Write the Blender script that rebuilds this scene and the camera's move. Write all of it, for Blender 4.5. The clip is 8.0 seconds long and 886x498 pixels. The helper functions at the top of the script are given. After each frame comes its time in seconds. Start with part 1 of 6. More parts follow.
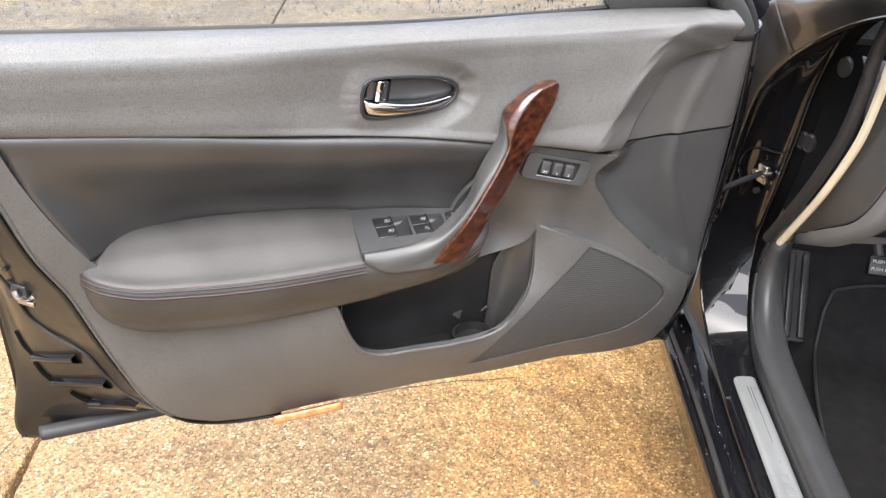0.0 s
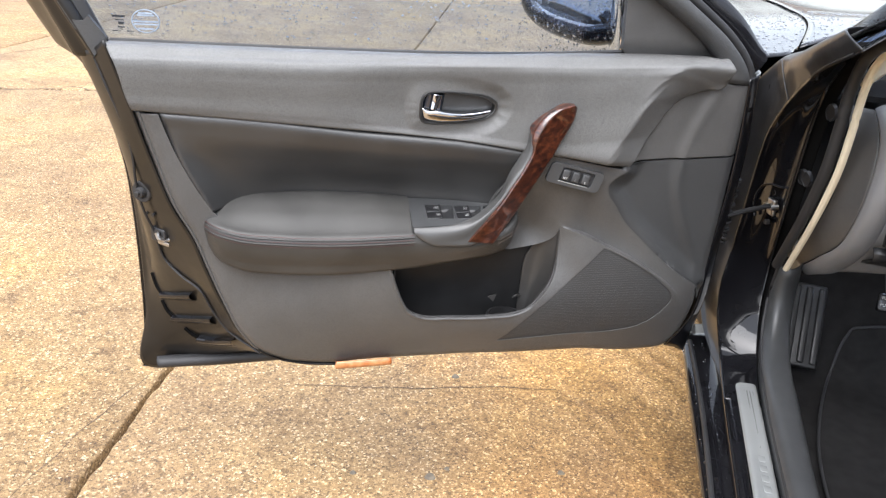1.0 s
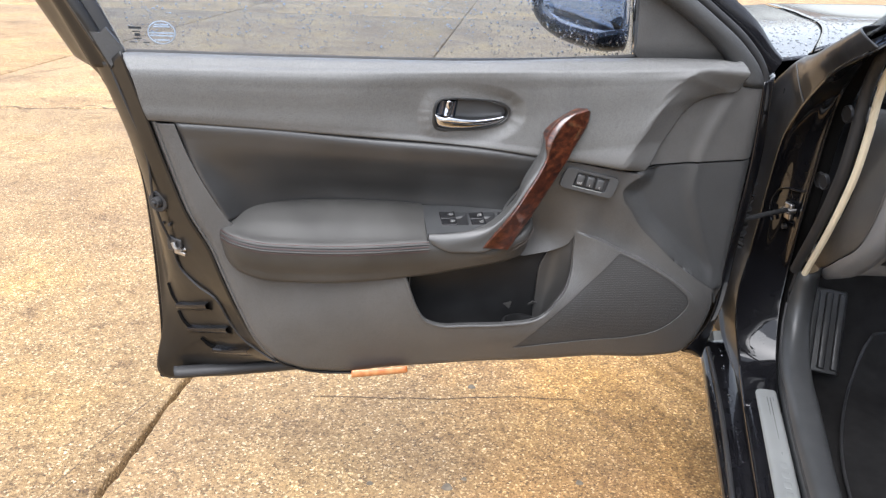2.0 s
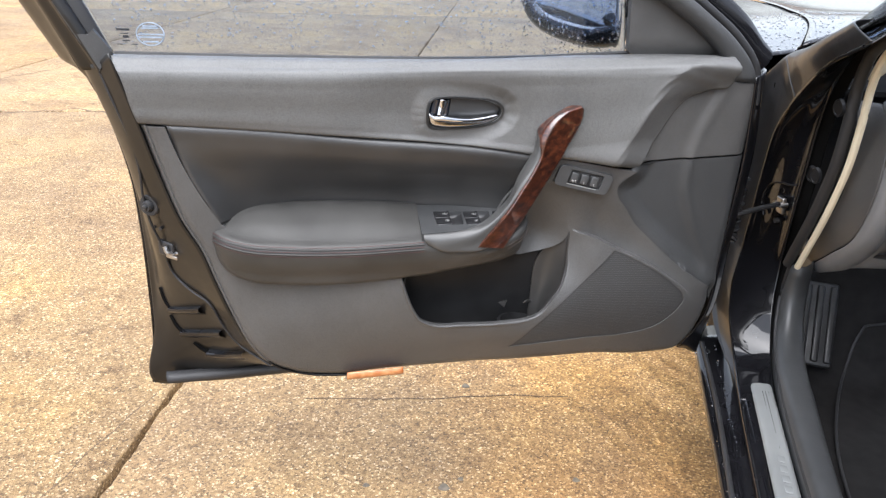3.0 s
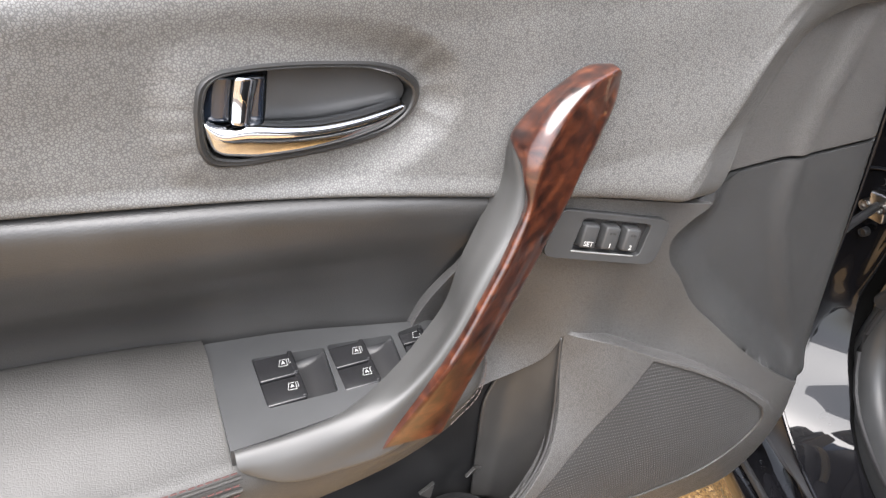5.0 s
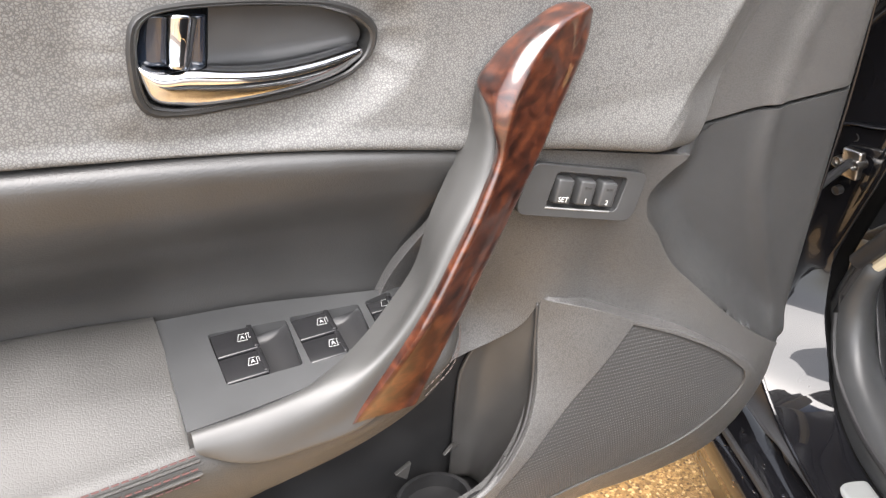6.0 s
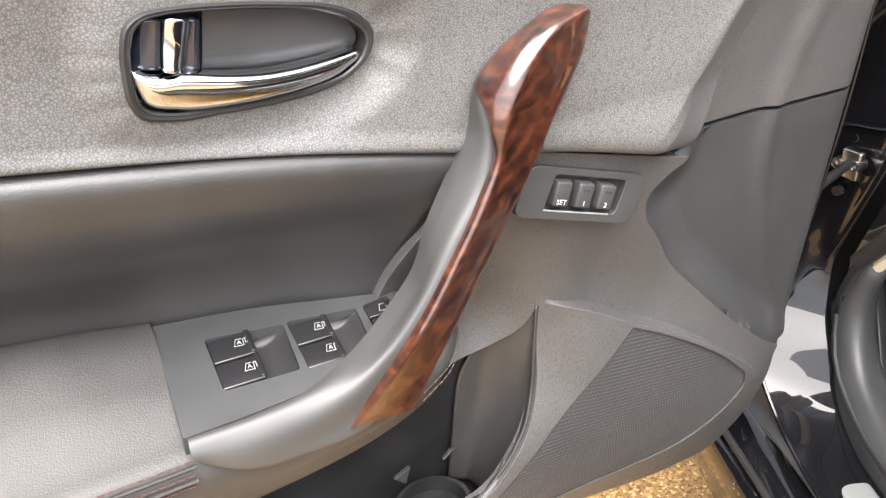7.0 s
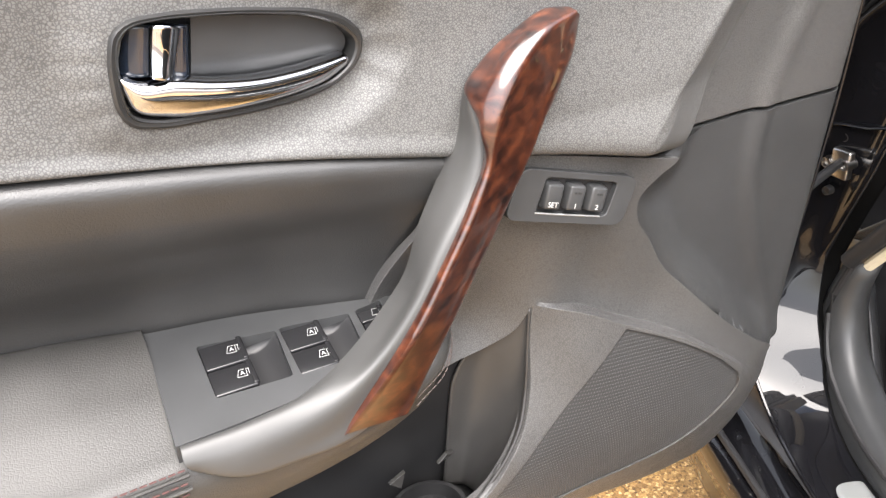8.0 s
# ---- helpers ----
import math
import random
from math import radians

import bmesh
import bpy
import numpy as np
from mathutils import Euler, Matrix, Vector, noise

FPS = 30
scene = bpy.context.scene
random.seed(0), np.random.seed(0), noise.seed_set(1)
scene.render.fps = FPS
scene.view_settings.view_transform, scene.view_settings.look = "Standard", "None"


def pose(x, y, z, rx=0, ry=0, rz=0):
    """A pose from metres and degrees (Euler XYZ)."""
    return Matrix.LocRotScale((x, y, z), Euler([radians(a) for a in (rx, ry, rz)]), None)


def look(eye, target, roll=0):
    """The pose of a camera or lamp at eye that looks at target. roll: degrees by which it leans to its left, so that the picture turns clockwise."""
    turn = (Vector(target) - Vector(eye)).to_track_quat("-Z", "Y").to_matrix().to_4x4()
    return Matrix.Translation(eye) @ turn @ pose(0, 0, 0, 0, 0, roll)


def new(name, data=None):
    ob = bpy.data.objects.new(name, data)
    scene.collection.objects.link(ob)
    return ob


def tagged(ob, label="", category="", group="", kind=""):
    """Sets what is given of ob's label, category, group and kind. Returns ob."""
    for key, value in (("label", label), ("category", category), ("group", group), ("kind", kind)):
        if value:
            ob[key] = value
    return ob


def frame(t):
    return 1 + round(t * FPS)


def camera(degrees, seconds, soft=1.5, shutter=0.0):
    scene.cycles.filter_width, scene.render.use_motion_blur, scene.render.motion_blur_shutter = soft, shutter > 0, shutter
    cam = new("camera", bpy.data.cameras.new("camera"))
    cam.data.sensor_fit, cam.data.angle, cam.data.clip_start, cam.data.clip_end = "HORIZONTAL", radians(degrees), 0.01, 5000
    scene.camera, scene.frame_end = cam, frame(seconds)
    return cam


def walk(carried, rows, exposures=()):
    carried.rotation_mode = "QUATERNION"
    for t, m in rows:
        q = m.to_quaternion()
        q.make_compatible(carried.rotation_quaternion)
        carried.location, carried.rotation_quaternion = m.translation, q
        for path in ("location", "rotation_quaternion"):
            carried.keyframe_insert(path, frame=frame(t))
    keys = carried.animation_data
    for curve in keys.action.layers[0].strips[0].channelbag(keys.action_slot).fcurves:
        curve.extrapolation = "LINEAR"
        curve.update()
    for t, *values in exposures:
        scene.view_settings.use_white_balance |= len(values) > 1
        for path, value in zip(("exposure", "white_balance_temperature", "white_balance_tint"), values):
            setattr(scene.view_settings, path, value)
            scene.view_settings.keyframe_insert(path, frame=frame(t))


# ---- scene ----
from mathutils.bvhtree import BVHTree
cam = camera(60.6, 8.0, 1.3)
PATH = [
    (0, (-0.068, 0.03, 1.164), (0.591, 1.642, 0.182), 3.5),
    (0.3, (-0.063, -0.128, 1.164), (0.488, 1.533, 0.196), 5.2),
    (0.5, (-0.067, -0.207, 1.161), (0.428, 1.501, 0.246), 5.4),
    (0.8, (-0.061, -0.27, 1.161), (0.374, 1.485, 0.305), 4.9),
    (1, (-0.06, -0.29, 1.16), (0.36, 1.486, 0.34), 4.3),
    (1.5, (-0.056, -0.298, 1.148), (0.325, 1.502, 0.362), 3.2),
    (3, (-0.073, -0.284, 1.145), (0.345, 1.506, 0.357), 2.7),
    (3.5, (-0.074, -0.262, 1.14), (0.419, 1.499, 0.332), 2.5),
    (4, (-0.045, -0.078, 1.091), (0.569, 1.618, 0.226), 2.6),
    (4.3, (-0.004, 0.184, 1.089), (0.693, 1.828, 0.188), 2.8),
    (4.5, (0.033, 0.34, 1.072), (0.776, 1.959, 0.162), 3.1),
    (4.7, (0.065, 0.44, 1.047), (0.844, 2.023, 0.105), 3.2),
    (5, (0.102, 0.496, 1.0), (0.935, 2.049, 0.054), 3.0),
    (5.2, (0.11, 0.511, 0.983), (0.964, 2.04, 0.017), 2.9),
    (6.5, (0.113, 0.511, 0.965), (1.022, 2.016, 0.011), 1.9),
    (7, (0.115, 0.513, 0.966), (1.016, 2.021, 0.01), 1.8),
    (7.5, (0.114, 0.512, 0.965), (1.015, 2.02, 0.01), 1.6),
    (8, (0.116, 0.513, 0.966), (1.034, 2.016, 0.019), 1.4),
]
EXPOSURES = [(0.0, 2.40, 6500, 12), (0.3, 2.34, 6450, 12), (1.0, 2.02, 6250, 11), (3.5, 1.92, 6150, 11), (4.5, 2.32, 6350, 12), (6.5, 2.78, 6700, 12), (8.0, 2.78, 6700, 12)]
walk(cam, [(t, look(eye, target, roll)) for t, eye, target, roll in PATH], EXPOSURES)
from mathutils.geometry import delaunay_2d_cdt

# ---- world, sun ----
world = bpy.data.worlds.new("overcast")
world.use_nodes = True
scene.world = world
wn = world.node_tree.nodes
sky = wn.new("ShaderNodeTexSky")
sky.sky_type = 'NISHITA'
sky.sun_disc = False
sky.sun_elevation = radians(66)
sky.sun_rotation = radians(215)
sky.air_density, sky.dust_density, sky.ozone_density = 1.0, 2.5, 1.0
wn["Background"].inputs["Strength"].default_value = 0.115
pale = wn.new("ShaderNodeHueSaturation")
pale.inputs["Saturation"].default_value = 0.35
world.node_tree.links.new(sky.outputs[0], pale.inputs["Color"])
world.node_tree.links.new(pale.outputs[0], wn["Background"].inputs["Color"])
sun = new("sun", bpy.data.lights.new("sun", "SUN"))
sun.data.energy, sun.data.angle, sun.data.color = 2.0, radians(70), (1.0, 0.98, 0.96)
sun.matrix_basis = look((-1.0, -1.0, 5.0), (0.2, 0.9, 0.3))

# ---- tools ----
HOLD = {}


def spline(pts, n, closed=False):
    """n points evenly along a smooth curve through pts."""
    p = np.array(pts, float)
    if len(p) == 2 and not closed:
        return p[0] + (p[1] - p[0]) * np.linspace(0, 1, n)[:, None]
    if closed:
        q = np.vstack([p[-1], p, p[0], p[1]])
    else:
        q = np.vstack([2 * p[0] - p[1], p, 2 * p[-1] - p[-2]])
    out = []
    for i in range(1, len(q) - 2):
        a, b, c, d = q[i - 1:i + 3]
        l0, l1, l2 = (max(np.linalg.norm(v), 1e-6) for v in (b - a, c - b, d - c))
        m1 = ((b - a) / l0 * l1 + (c - b) / l1 * l0) / (l0 + l1) * l1
        m2 = ((c - b) / l1 * l2 + (d - c) / l2 * l1) / (l1 + l2) * l1
        t = np.linspace(0, 1, 24, endpoint=False)[:, None]
        out.append((2 * t**3 - 3 * t**2 + 1) * b + (t**3 - 2 * t**2 + t) * m1 + (-2 * t**3 + 3 * t**2) * c + (t**3 - t**2) * m2)
    out = np.vstack(out + [q[-2][None]])
    s = np.r_[0, np.cumsum(np.linalg.norm(np.diff(out, axis=0), axis=1))]
    want = np.linspace(0, s[-1], n + 1)[:-1] if closed else np.linspace(0, s[-1], n)
    return np.stack([np.interp(want, s, out[:, k]) for k in range(out.shape[1])], 1)


def path(*runs, step=0.004):
    """One outline from several smooth runs that meet at corners."""
    out = []
    for run in runs:
        r = np.array(run, float)
        length = np.linalg.norm(np.diff(r, axis=0), axis=1).sum()
        out.append(spline(run, max(2, int(length / step) + 1))[:-1])
    return np.vstack(out)


def inside(p, poly):
    x, z = p[:, 0], p[:, 1]
    hit = np.zeros(len(p), bool)
    j = len(poly) - 1
    for i in range(len(poly)):
        (xi, zi), (xj, zj) = poly[i], poly[j]
        if zi != zj:
            hit ^= ((zi > z) != (zj > z)) & (x < (xj - xi) * (z - zi) / (zj - zi) + xi)
        j = i
    return hit


def smooth_field(samples):
    """A smooth surface through samples of (a, b, height)."""
    s = np.array(samples, float)
    n = len(s)

    def phi(d):
        return np.where(d > 1e-9, d**2 * np.log(d + 1e-12), 0)
    k = phi(np.linalg.norm(s[:, None, :2] - s[None, :, :2], axis=2)) + 2e-4 * np.eye(n)
    q = np.c_[np.ones(n), s[:, :2]]
    w = np.linalg.solve(np.block([[k, q], [q.T, np.zeros((3, 3))]]), np.r_[s[:, 2], 0, 0, 0])

    def field(p):
        d = np.linalg.norm(p[:, None] - s[None, :, :2], axis=2)
        return phi(d) @ w[:n] + w[n] + p @ w[n + 1:]
    return field


def to_bm(verts, faces):
    bm = bmesh.new()
    vs = [bm.verts.new(v) for v in verts]
    for f in faces:
        if len(set(f)) == len(f):
            try:
                bm.faces.new([vs[i] for i in f])
            except ValueError:
                pass
    return bm


def upright(p, d):
    return np.c_[p[:, 0], d, p[:, 1]]


def sheet(outline, depth, step=0.012, thick=0.006, holes=(), hole_depth=None, place=upright, sign=1.0, creases=()):
    """A curved panel with a smooth outline, holes and edges of a thickness."""
    rings = [np.array(outline)] + [np.array(h) for h in holes]
    lo, hi = rings[0].min(0), rings[0].max(0)
    gx, gz = np.meshgrid(np.arange(lo[0], hi[0], step), np.arange(lo[1], hi[1], step * 0.87))
    gx[1::2] += step / 2
    g = np.c_[gx.ravel(), gz.ravel()]
    keep = inside(g, rings[0])
    for h in rings[1:]:
        keep &= ~inside(g, h)
    lines = [np.array(c) for c in creases]
    border = np.vstack(rings + lines)
    g = g[keep]
    if len(g):
        g = g[((g[:, None] - border[None])**2).sum(2).min(1) > (0.5 * step)**2]
    pts = np.vstack([border, g])
    edges, at = [], 0
    for r in rings:
        edges += [(at + i, at + (i + 1) % len(r)) for i in range(len(r))]
        at += len(r)
    for c in lines:
        edges += [(at + i, at + i + 1) for i in range(len(c) - 1)]
        at += len(c)
    v, _, f, *_ = delaunay_2d_cdt([Vector(p) for p in pts], edges, [], 0, 1e-6)
    v = np.array([tuple(p) for p in v])
    mid = np.array([v[list(t)].mean(0) for t in f])
    ok = inside(mid, rings[0])
    for h in rings[1:]:
        ok &= ~inside(mid, h)
    d = depth(v) if callable(depth) else np.full(len(v), float(depth))
    verts = [tuple(p) for p in place(v, d)]
    faces = []
    for t, good in zip(f, ok):
        if good:
            a, b, c = (v[i] for i in t)
            turn = (b[0] - a[0]) * (c[1] - a[1]) - (b[1] - a[1]) * (c[0] - a[0])
            faces.append(tuple(t) if turn * sign > 0 else tuple(reversed(t)))
    # skirt round the borders
    count = {}
    for t in faces:
        for i in range(3):
            e = (t[i], t[(i + 1) % 3])
            count[e] = count.get(e, 0) + 1
    rim = [e for e in count if (e[1], e[0]) not in count]
    back = {}
    hole_v = [np.array(h) for h in rings[1:]]
    for e in rim:
        for i in e:
            if i not in back:
                t = thick
                if hole_depth:
                    for h in hole_v:
                        if np.min(((h - v[i])**2).sum(1)) < 1e-8:
                            t = hole_depth
                back[i] = len(verts)
                verts.append(tuple(place(v[i:i + 1], d[i:i + 1] + t)[0]))
    faces += [(e[1], e[0], back[e[0]], back[e[1]]) for e in rim]
    return to_bm(verts, faces)


def loft(curves, nu=40, nv=None, closed=False, caps=False):
    """A surface through curves of 3D points; closed: the curves are rings."""
    rows = np.array([spline(c, nu, closed) for c in curves])
    if nv:
        rows = np.array([spline(rows[:, i], nv) for i in range(nu)]).transpose(1, 0, 2)
    m, n = rows.shape[:2]
    faces = [(i * n + j, i * n + (j + 1) % n, (i + 1) * n + (j + 1) % n, (i + 1) * n + j)
             for i in range(m - 1) for j in range(n if closed else n - 1)]
    if caps and closed:
        faces += [tuple(reversed(range(n))), tuple(range((m - 1) * n, m * n))]
    return to_bm(rows.reshape(-1, 3), faces)


def tube(pts, radius, n=48, sides=8, closed=False, flat=1.0, up=(0, 0, 1)):
    """A round (or flattened) bar along a smooth curve."""
    c = spline(pts, n, closed)
    t = np.gradient(c, axis=0) if not closed else np.roll(c, -1, 0) - np.roll(c, 1, 0)
    t /= np.linalg.norm(t, axis=1)[:, None] + 1e-12
    rings = []
    for p, d in zip(c, t):
        a = np.cross(d, up)
        if np.linalg.norm(a) < 1e-3:
            a = np.cross(d, (1, 0, 0.3))
        a /= np.linalg.norm(a)
        b = np.cross(a, d)
        ang = np.linspace(0, 2 * math.pi, sides, endpoint=False)
        rings.append(p + radius * (np.cos(ang)[:, None] * a + flat * np.sin(ang)[:, None] * b))
    m = len(rings)
    k = m if closed else m - 1
    faces = [(i * sides + j, i * sides + (j + 1) % sides, ((i + 1) % m) * sides + (j + 1) % sides, ((i + 1) % m) * sides + j) for i in range(k) for j in range(sides)]
    if not closed:
        faces += [tuple(reversed(range(sides))), tuple(range((m - 1) * sides, m * sides))]
    return to_bm(np.vstack(rings), faces)


def block(size, at=(0, 0, 0), turn=None, bevel=0.0, segs=3, taper=1.0):
    """A box with rounded edges; taper scales its near (-y) face."""
    bm = bmesh.new()
    bmesh.ops.create_cube(bm, size=1.0)
    for v in bm.verts:
        k = taper if v.co.y < 0 else 1.0
        v.co = Vector((v.co.x * size[0] * k, v.co.y * size[1], v.co.z * size[2] * k))
    if bevel:
        bmesh.ops.bevel(bm, geom=list(bm.edges), offset=bevel, segments=segs, affect='EDGES', profile=0.5)
    m = Matrix.Translation(at) @ (turn.to_4x4() if turn else Matrix())
    bmesh.ops.transform(bm, matrix=m, verts=bm.verts)
    return bm


def turned(bm, m):
    bmesh.ops.transform(bm, matrix=m, verts=bm.verts)
    return bm


def merge(*bms):
    out = bmesh.new()
    for b in bms:
        me = bpy.data.meshes.new("tmp")
        b.to_mesh(me)
        out.from_mesh(me)
        bpy.data.meshes.remove(me)
        b.free()
    return out


def on_face(at, normal):
    return Matrix.Translation(at) @ Vector(normal).to_track_quat('Z', 'Y').to_matrix().to_4x4()


def disc(at, normal, rx, ry, high):
    """A low oval cap on a face."""
    return turned(loft([[(rx * k * math.cos(a), ry * k * math.sin(a), h) for a in np.linspace(0, 2 * math.pi, 21)[:-1]] for k, h in ((1.0, -0.004), (1.0, 0.4 * high), (0.93, high), (0.8, high), (0.75, 0.6 * high), (0.1, 0.7 * high))], 28, None, True, True), on_face(at, normal))


def part(name, bm, material, parent, label="", bevel=0.0, thick=0.0, angle=42, kind=""):
    if isinstance(bm, bpy.types.Mesh):
        me = bm
        me.name = name
    else:
        bmesh.ops.remove_doubles(bm, verts=bm.verts, dist=1e-5)
        bmesh.ops.recalc_face_normals(bm, faces=bm.faces)
        me = bpy.data.meshes.new(name)
        bm.to_mesh(me)
        bm.free()
    me.materials.append(material)
    me.polygons.foreach_set("use_smooth", [True] * len(me.polygons))
    me.set_sharp_from_angle(angle=radians(angle))
    ob = new(name, me)
    if parent:
        ob.parent = parent
        ob.matrix_parent_inverse = HOLD.get(parent.name, Matrix())
    if thick:
        s = ob.modifiers.new("thick", 'SOLIDIFY')
        s.thickness, s.offset = thick, -1.0
    if bevel:
        b = ob.modifiers.new("round", 'BEVEL')
        b.width, b.segments, b.limit_method, b.angle_limit = bevel, 3, 'ANGLE', radians(50)
    if label or kind:
        tagged(ob, label=label, kind=kind)
    return ob


def thing(name, at, label, category, kind="", keep=True):
    ob = new(name)
    ob.empty_display_size = 0.1
    ob.location = at
    if keep:
        HOLD[ob.name] = Matrix.Translation(at).inverted()
    return tagged(ob, label, category, kind=kind)


def lettering(name, body, size, m, material, parent, label="", depth=0.0002):
    cu = bpy.data.curves.new(name, 'FONT')
    cu.body, cu.size, cu.extrude, cu.align_x, cu.align_y = body, size, depth, 'CENTER', 'CENTER'
    cu.materials.append(material)
    ob = new(name, cu)
    ob.parent = parent
    ob.matrix_parent_inverse = HOLD.get(parent.name, Matrix())
    ob.matrix_basis = m
    if label:
        tagged(ob, label)
    return ob


# ---- materials ----
def material(name, color, rough=0.5, metal=0.0, spec=0.5, coat=0.0, coat_rough=0.03, var=0.15, var_scale=12.0,
             grain=0.0, grain_scale=500.0, grain_kind="voronoi", depth=0.0004, rough_var=0.1, tint=None, crease_shade=0.0):
    m = bpy.data.materials.new(name)
    m.use_nodes = True
    nt = m.node_tree
    n, l = nt.nodes, nt.links
    b = n["Principled BSDF"]
    co = n.new("ShaderNodeTexCoord")
    b.inputs["Metallic"].default_value = metal
    b.inputs["Specular IOR Level"].default_value = spec
    b.inputs["Coat Weight"].default_value = coat
    b.inputs["Coat Roughness"].default_value = coat_rough
    big = n.new("ShaderNodeTexNoise")
    big.inputs["Scale"].default_value, big.inputs["Detail"].default_value = var_scale, 6.0
    l.new(co.outputs["Object"], big.inputs["Vector"])
    ramp = n.new("ShaderNodeValToRGB")
    other = tint or tuple(c * (1 + 2 * var) for c in color)
    lo = tuple(c * (1 - var) for c in color)
    ramp.color_ramp.elements[0].position, ramp.color_ramp.elements[1].position = 0.3, 0.7
    ramp.color_ramp.elements[0].color, ramp.color_ramp.elements[1].color = (*lo, 1), (*other, 1)
    l.new(big.outputs["Fac"], ramp.inputs["Fac"])
    l.new(ramp.outputs["Color"], b.inputs["Base Color"])
    mr = n.new("ShaderNodeMapRange")
    mr.inputs["To Min"].default_value, mr.inputs["To Max"].default_value = max(0.0, rough - rough_var), min(1.0, rough + rough_var)
    rn = n.new("ShaderNodeTexNoise")
    rn.inputs["Scale"].default_value, rn.inputs["Detail"].default_value = var_scale * 4, 4.0
    l.new(co.outputs["Object"], rn.inputs["Vector"])
    l.new(rn.outputs["Fac"], mr.inputs["Value"])
    l.new(mr.outputs["Result"], b.inputs["Roughness"])
    if grain:
        bump = n.new("ShaderNodeBump")
        bump.inputs["Strength"].default_value, bump.inputs["Distance"].default_value = grain, depth
        if grain_kind == "voronoi":
            g = n.new("ShaderNodeTexVoronoi")
            g.feature = 'DISTANCE_TO_EDGE'
            g.inputs["Scale"].default_value = grain_scale
            g.inputs["Randomness"].default_value = 1.0
            warp = n.new("ShaderNodeTexNoise")
            warp.inputs["Scale"].default_value, warp.inputs["Detail"].default_value = grain_scale * 0.9, 2.0
            mix = n.new("ShaderNodeVectorMath")
            mix.operation = 'MULTIPLY_ADD'
            mix.inputs[1].default_value = (0.9 / grain_scale,) * 3
            l.new(co.outputs["Object"], warp.inputs["Vector"])
            l.new(warp.outputs["Color"], mix.inputs[0])
            l.new(co.outputs["Object"], mix.inputs[2])
            l.new(mix.outputs["Vector"], g.inputs["Vector"])
            gm = n.new("ShaderNodeMapRange")
            gm.inputs["From Min"].default_value, gm.inputs["From Max"].default_value = 0.0, 0.22
            gm.interpolation_type = 'SMOOTHSTEP'
            l.new(g.outputs["Distance"], gm.inputs["Value"])
            l.new(gm.outputs["Result"], bump.inputs["Height"])
            # paints the creases darker: the grain's own shade put into the colour
            if crease_shade:
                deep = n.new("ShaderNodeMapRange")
                deep.inputs["To Min"].default_value = 1 - crease_shade
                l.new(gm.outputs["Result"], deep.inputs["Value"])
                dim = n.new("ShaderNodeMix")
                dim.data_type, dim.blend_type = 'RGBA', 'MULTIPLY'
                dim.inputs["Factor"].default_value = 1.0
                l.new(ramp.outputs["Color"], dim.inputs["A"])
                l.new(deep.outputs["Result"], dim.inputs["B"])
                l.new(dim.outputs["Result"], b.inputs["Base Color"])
        else:
            g = n.new("ShaderNodeTexNoise")
            g.inputs["Scale"].default_value, g.inputs["Detail"].default_value = grain_scale, 5.0
            l.new(co.outputs["Object"], g.inputs["Vector"])
            l.new(g.outputs["Fac"], bump.inputs["Height"])
        l.new(bump.outputs["Normal"], b.inputs["Normal"])
    return m


GRAIN = material("grained charcoal plastic", (0.124, 0.124, 0.122), 0.48, spec=0.42, var=0.06, grain=0.26, grain_scale=640, depth=0.0005, crease_shade=0.5)
GRAIN_DARK = material("fine grained plastic", (0.040, 0.041, 0.042), 0.5, var=0.08, grain=0.5, grain_scale=760, depth=0.0004, crease_shade=0.35)
LEATHER = material("black leather", (0.027, 0.027, 0.027), 0.40, spec=0.65, var=0.15, grain=0.18, grain_scale=560, depth=0.0004)
ARM_LEATHER = material("worn black leather", (0.034, 0.033, 0.031), 0.44, spec=0.45, var=0.2, grain=0.25, grain_scale=520, depth=0.0004)
CARD = material("moulded dark plastic", (0.078, 0.077, 0.076), 0.38, var=0.08, grain=0.28, grain_scale=560, depth=0.0005, crease_shade=0.40)
PLATE = material("satin charcoal plastic", (0.036, 0.037, 0.038), 0.40, var=0.08, var_scale=30, grain=0.12, grain_scale=1500, grain_kind="noise", depth=0.0002)
SATIN = material("satin grey plastic", (0.052, 0.052, 0.051), 0.42, var=0.05, grain=0.08, grain_scale=900, grain_kind="noise", depth=0.0002)
# black that also carries the shade inside the pocket and footwell
RECESS_BLACK = material("smooth black plastic darkened for recesses", (0.013, 0.013, 0.0135), 0.36, spec=0.4, var=0.2, var_scale=18, rough_var=0.12)
CUP = material("smooth dark grey plastic", (0.030, 0.029, 0.028), 0.34, spec=0.5, var=0.2, var_scale=14, rough_var=0.1)
DARK = material("dark plastic", (0.015, 0.015, 0.016), 0.45, var=0.1)
GLOSS_DARK = material("glossy black plastic", (0.012, 0.012, 0.013), 0.25, var=0.1, rough_var=0.05)
PAINT = material("black car paint", (0.005, 0.005, 0.006), 0.3, spec=0.05, coat=0.8, coat_rough=0.02, var=0.2, rough_var=0.03)
SHELL = material("dull black inner paint", (0.006, 0.0055, 0.005), 0.4, spec=0.3, coat=0.25, coat_rough=0.08, var=0.3, rough_var=0.08)
# near-black without sheen, standing in for shaded gaps and on added fillers
GAP_BLACK = material("dull black of gaps and fillers", (0.004, 0.004, 0.004), 0.85, spec=0.02, var=0.3)
# car paint copy: weaker coat, reflected light put into a lifted base colour
WET_LIFTED = material("wet black pillar paint lifted for reflections", (0.017, 0.017, 0.018), 0.4, spec=0.3, coat=0.3, coat_rough=0.06, var=0.4)
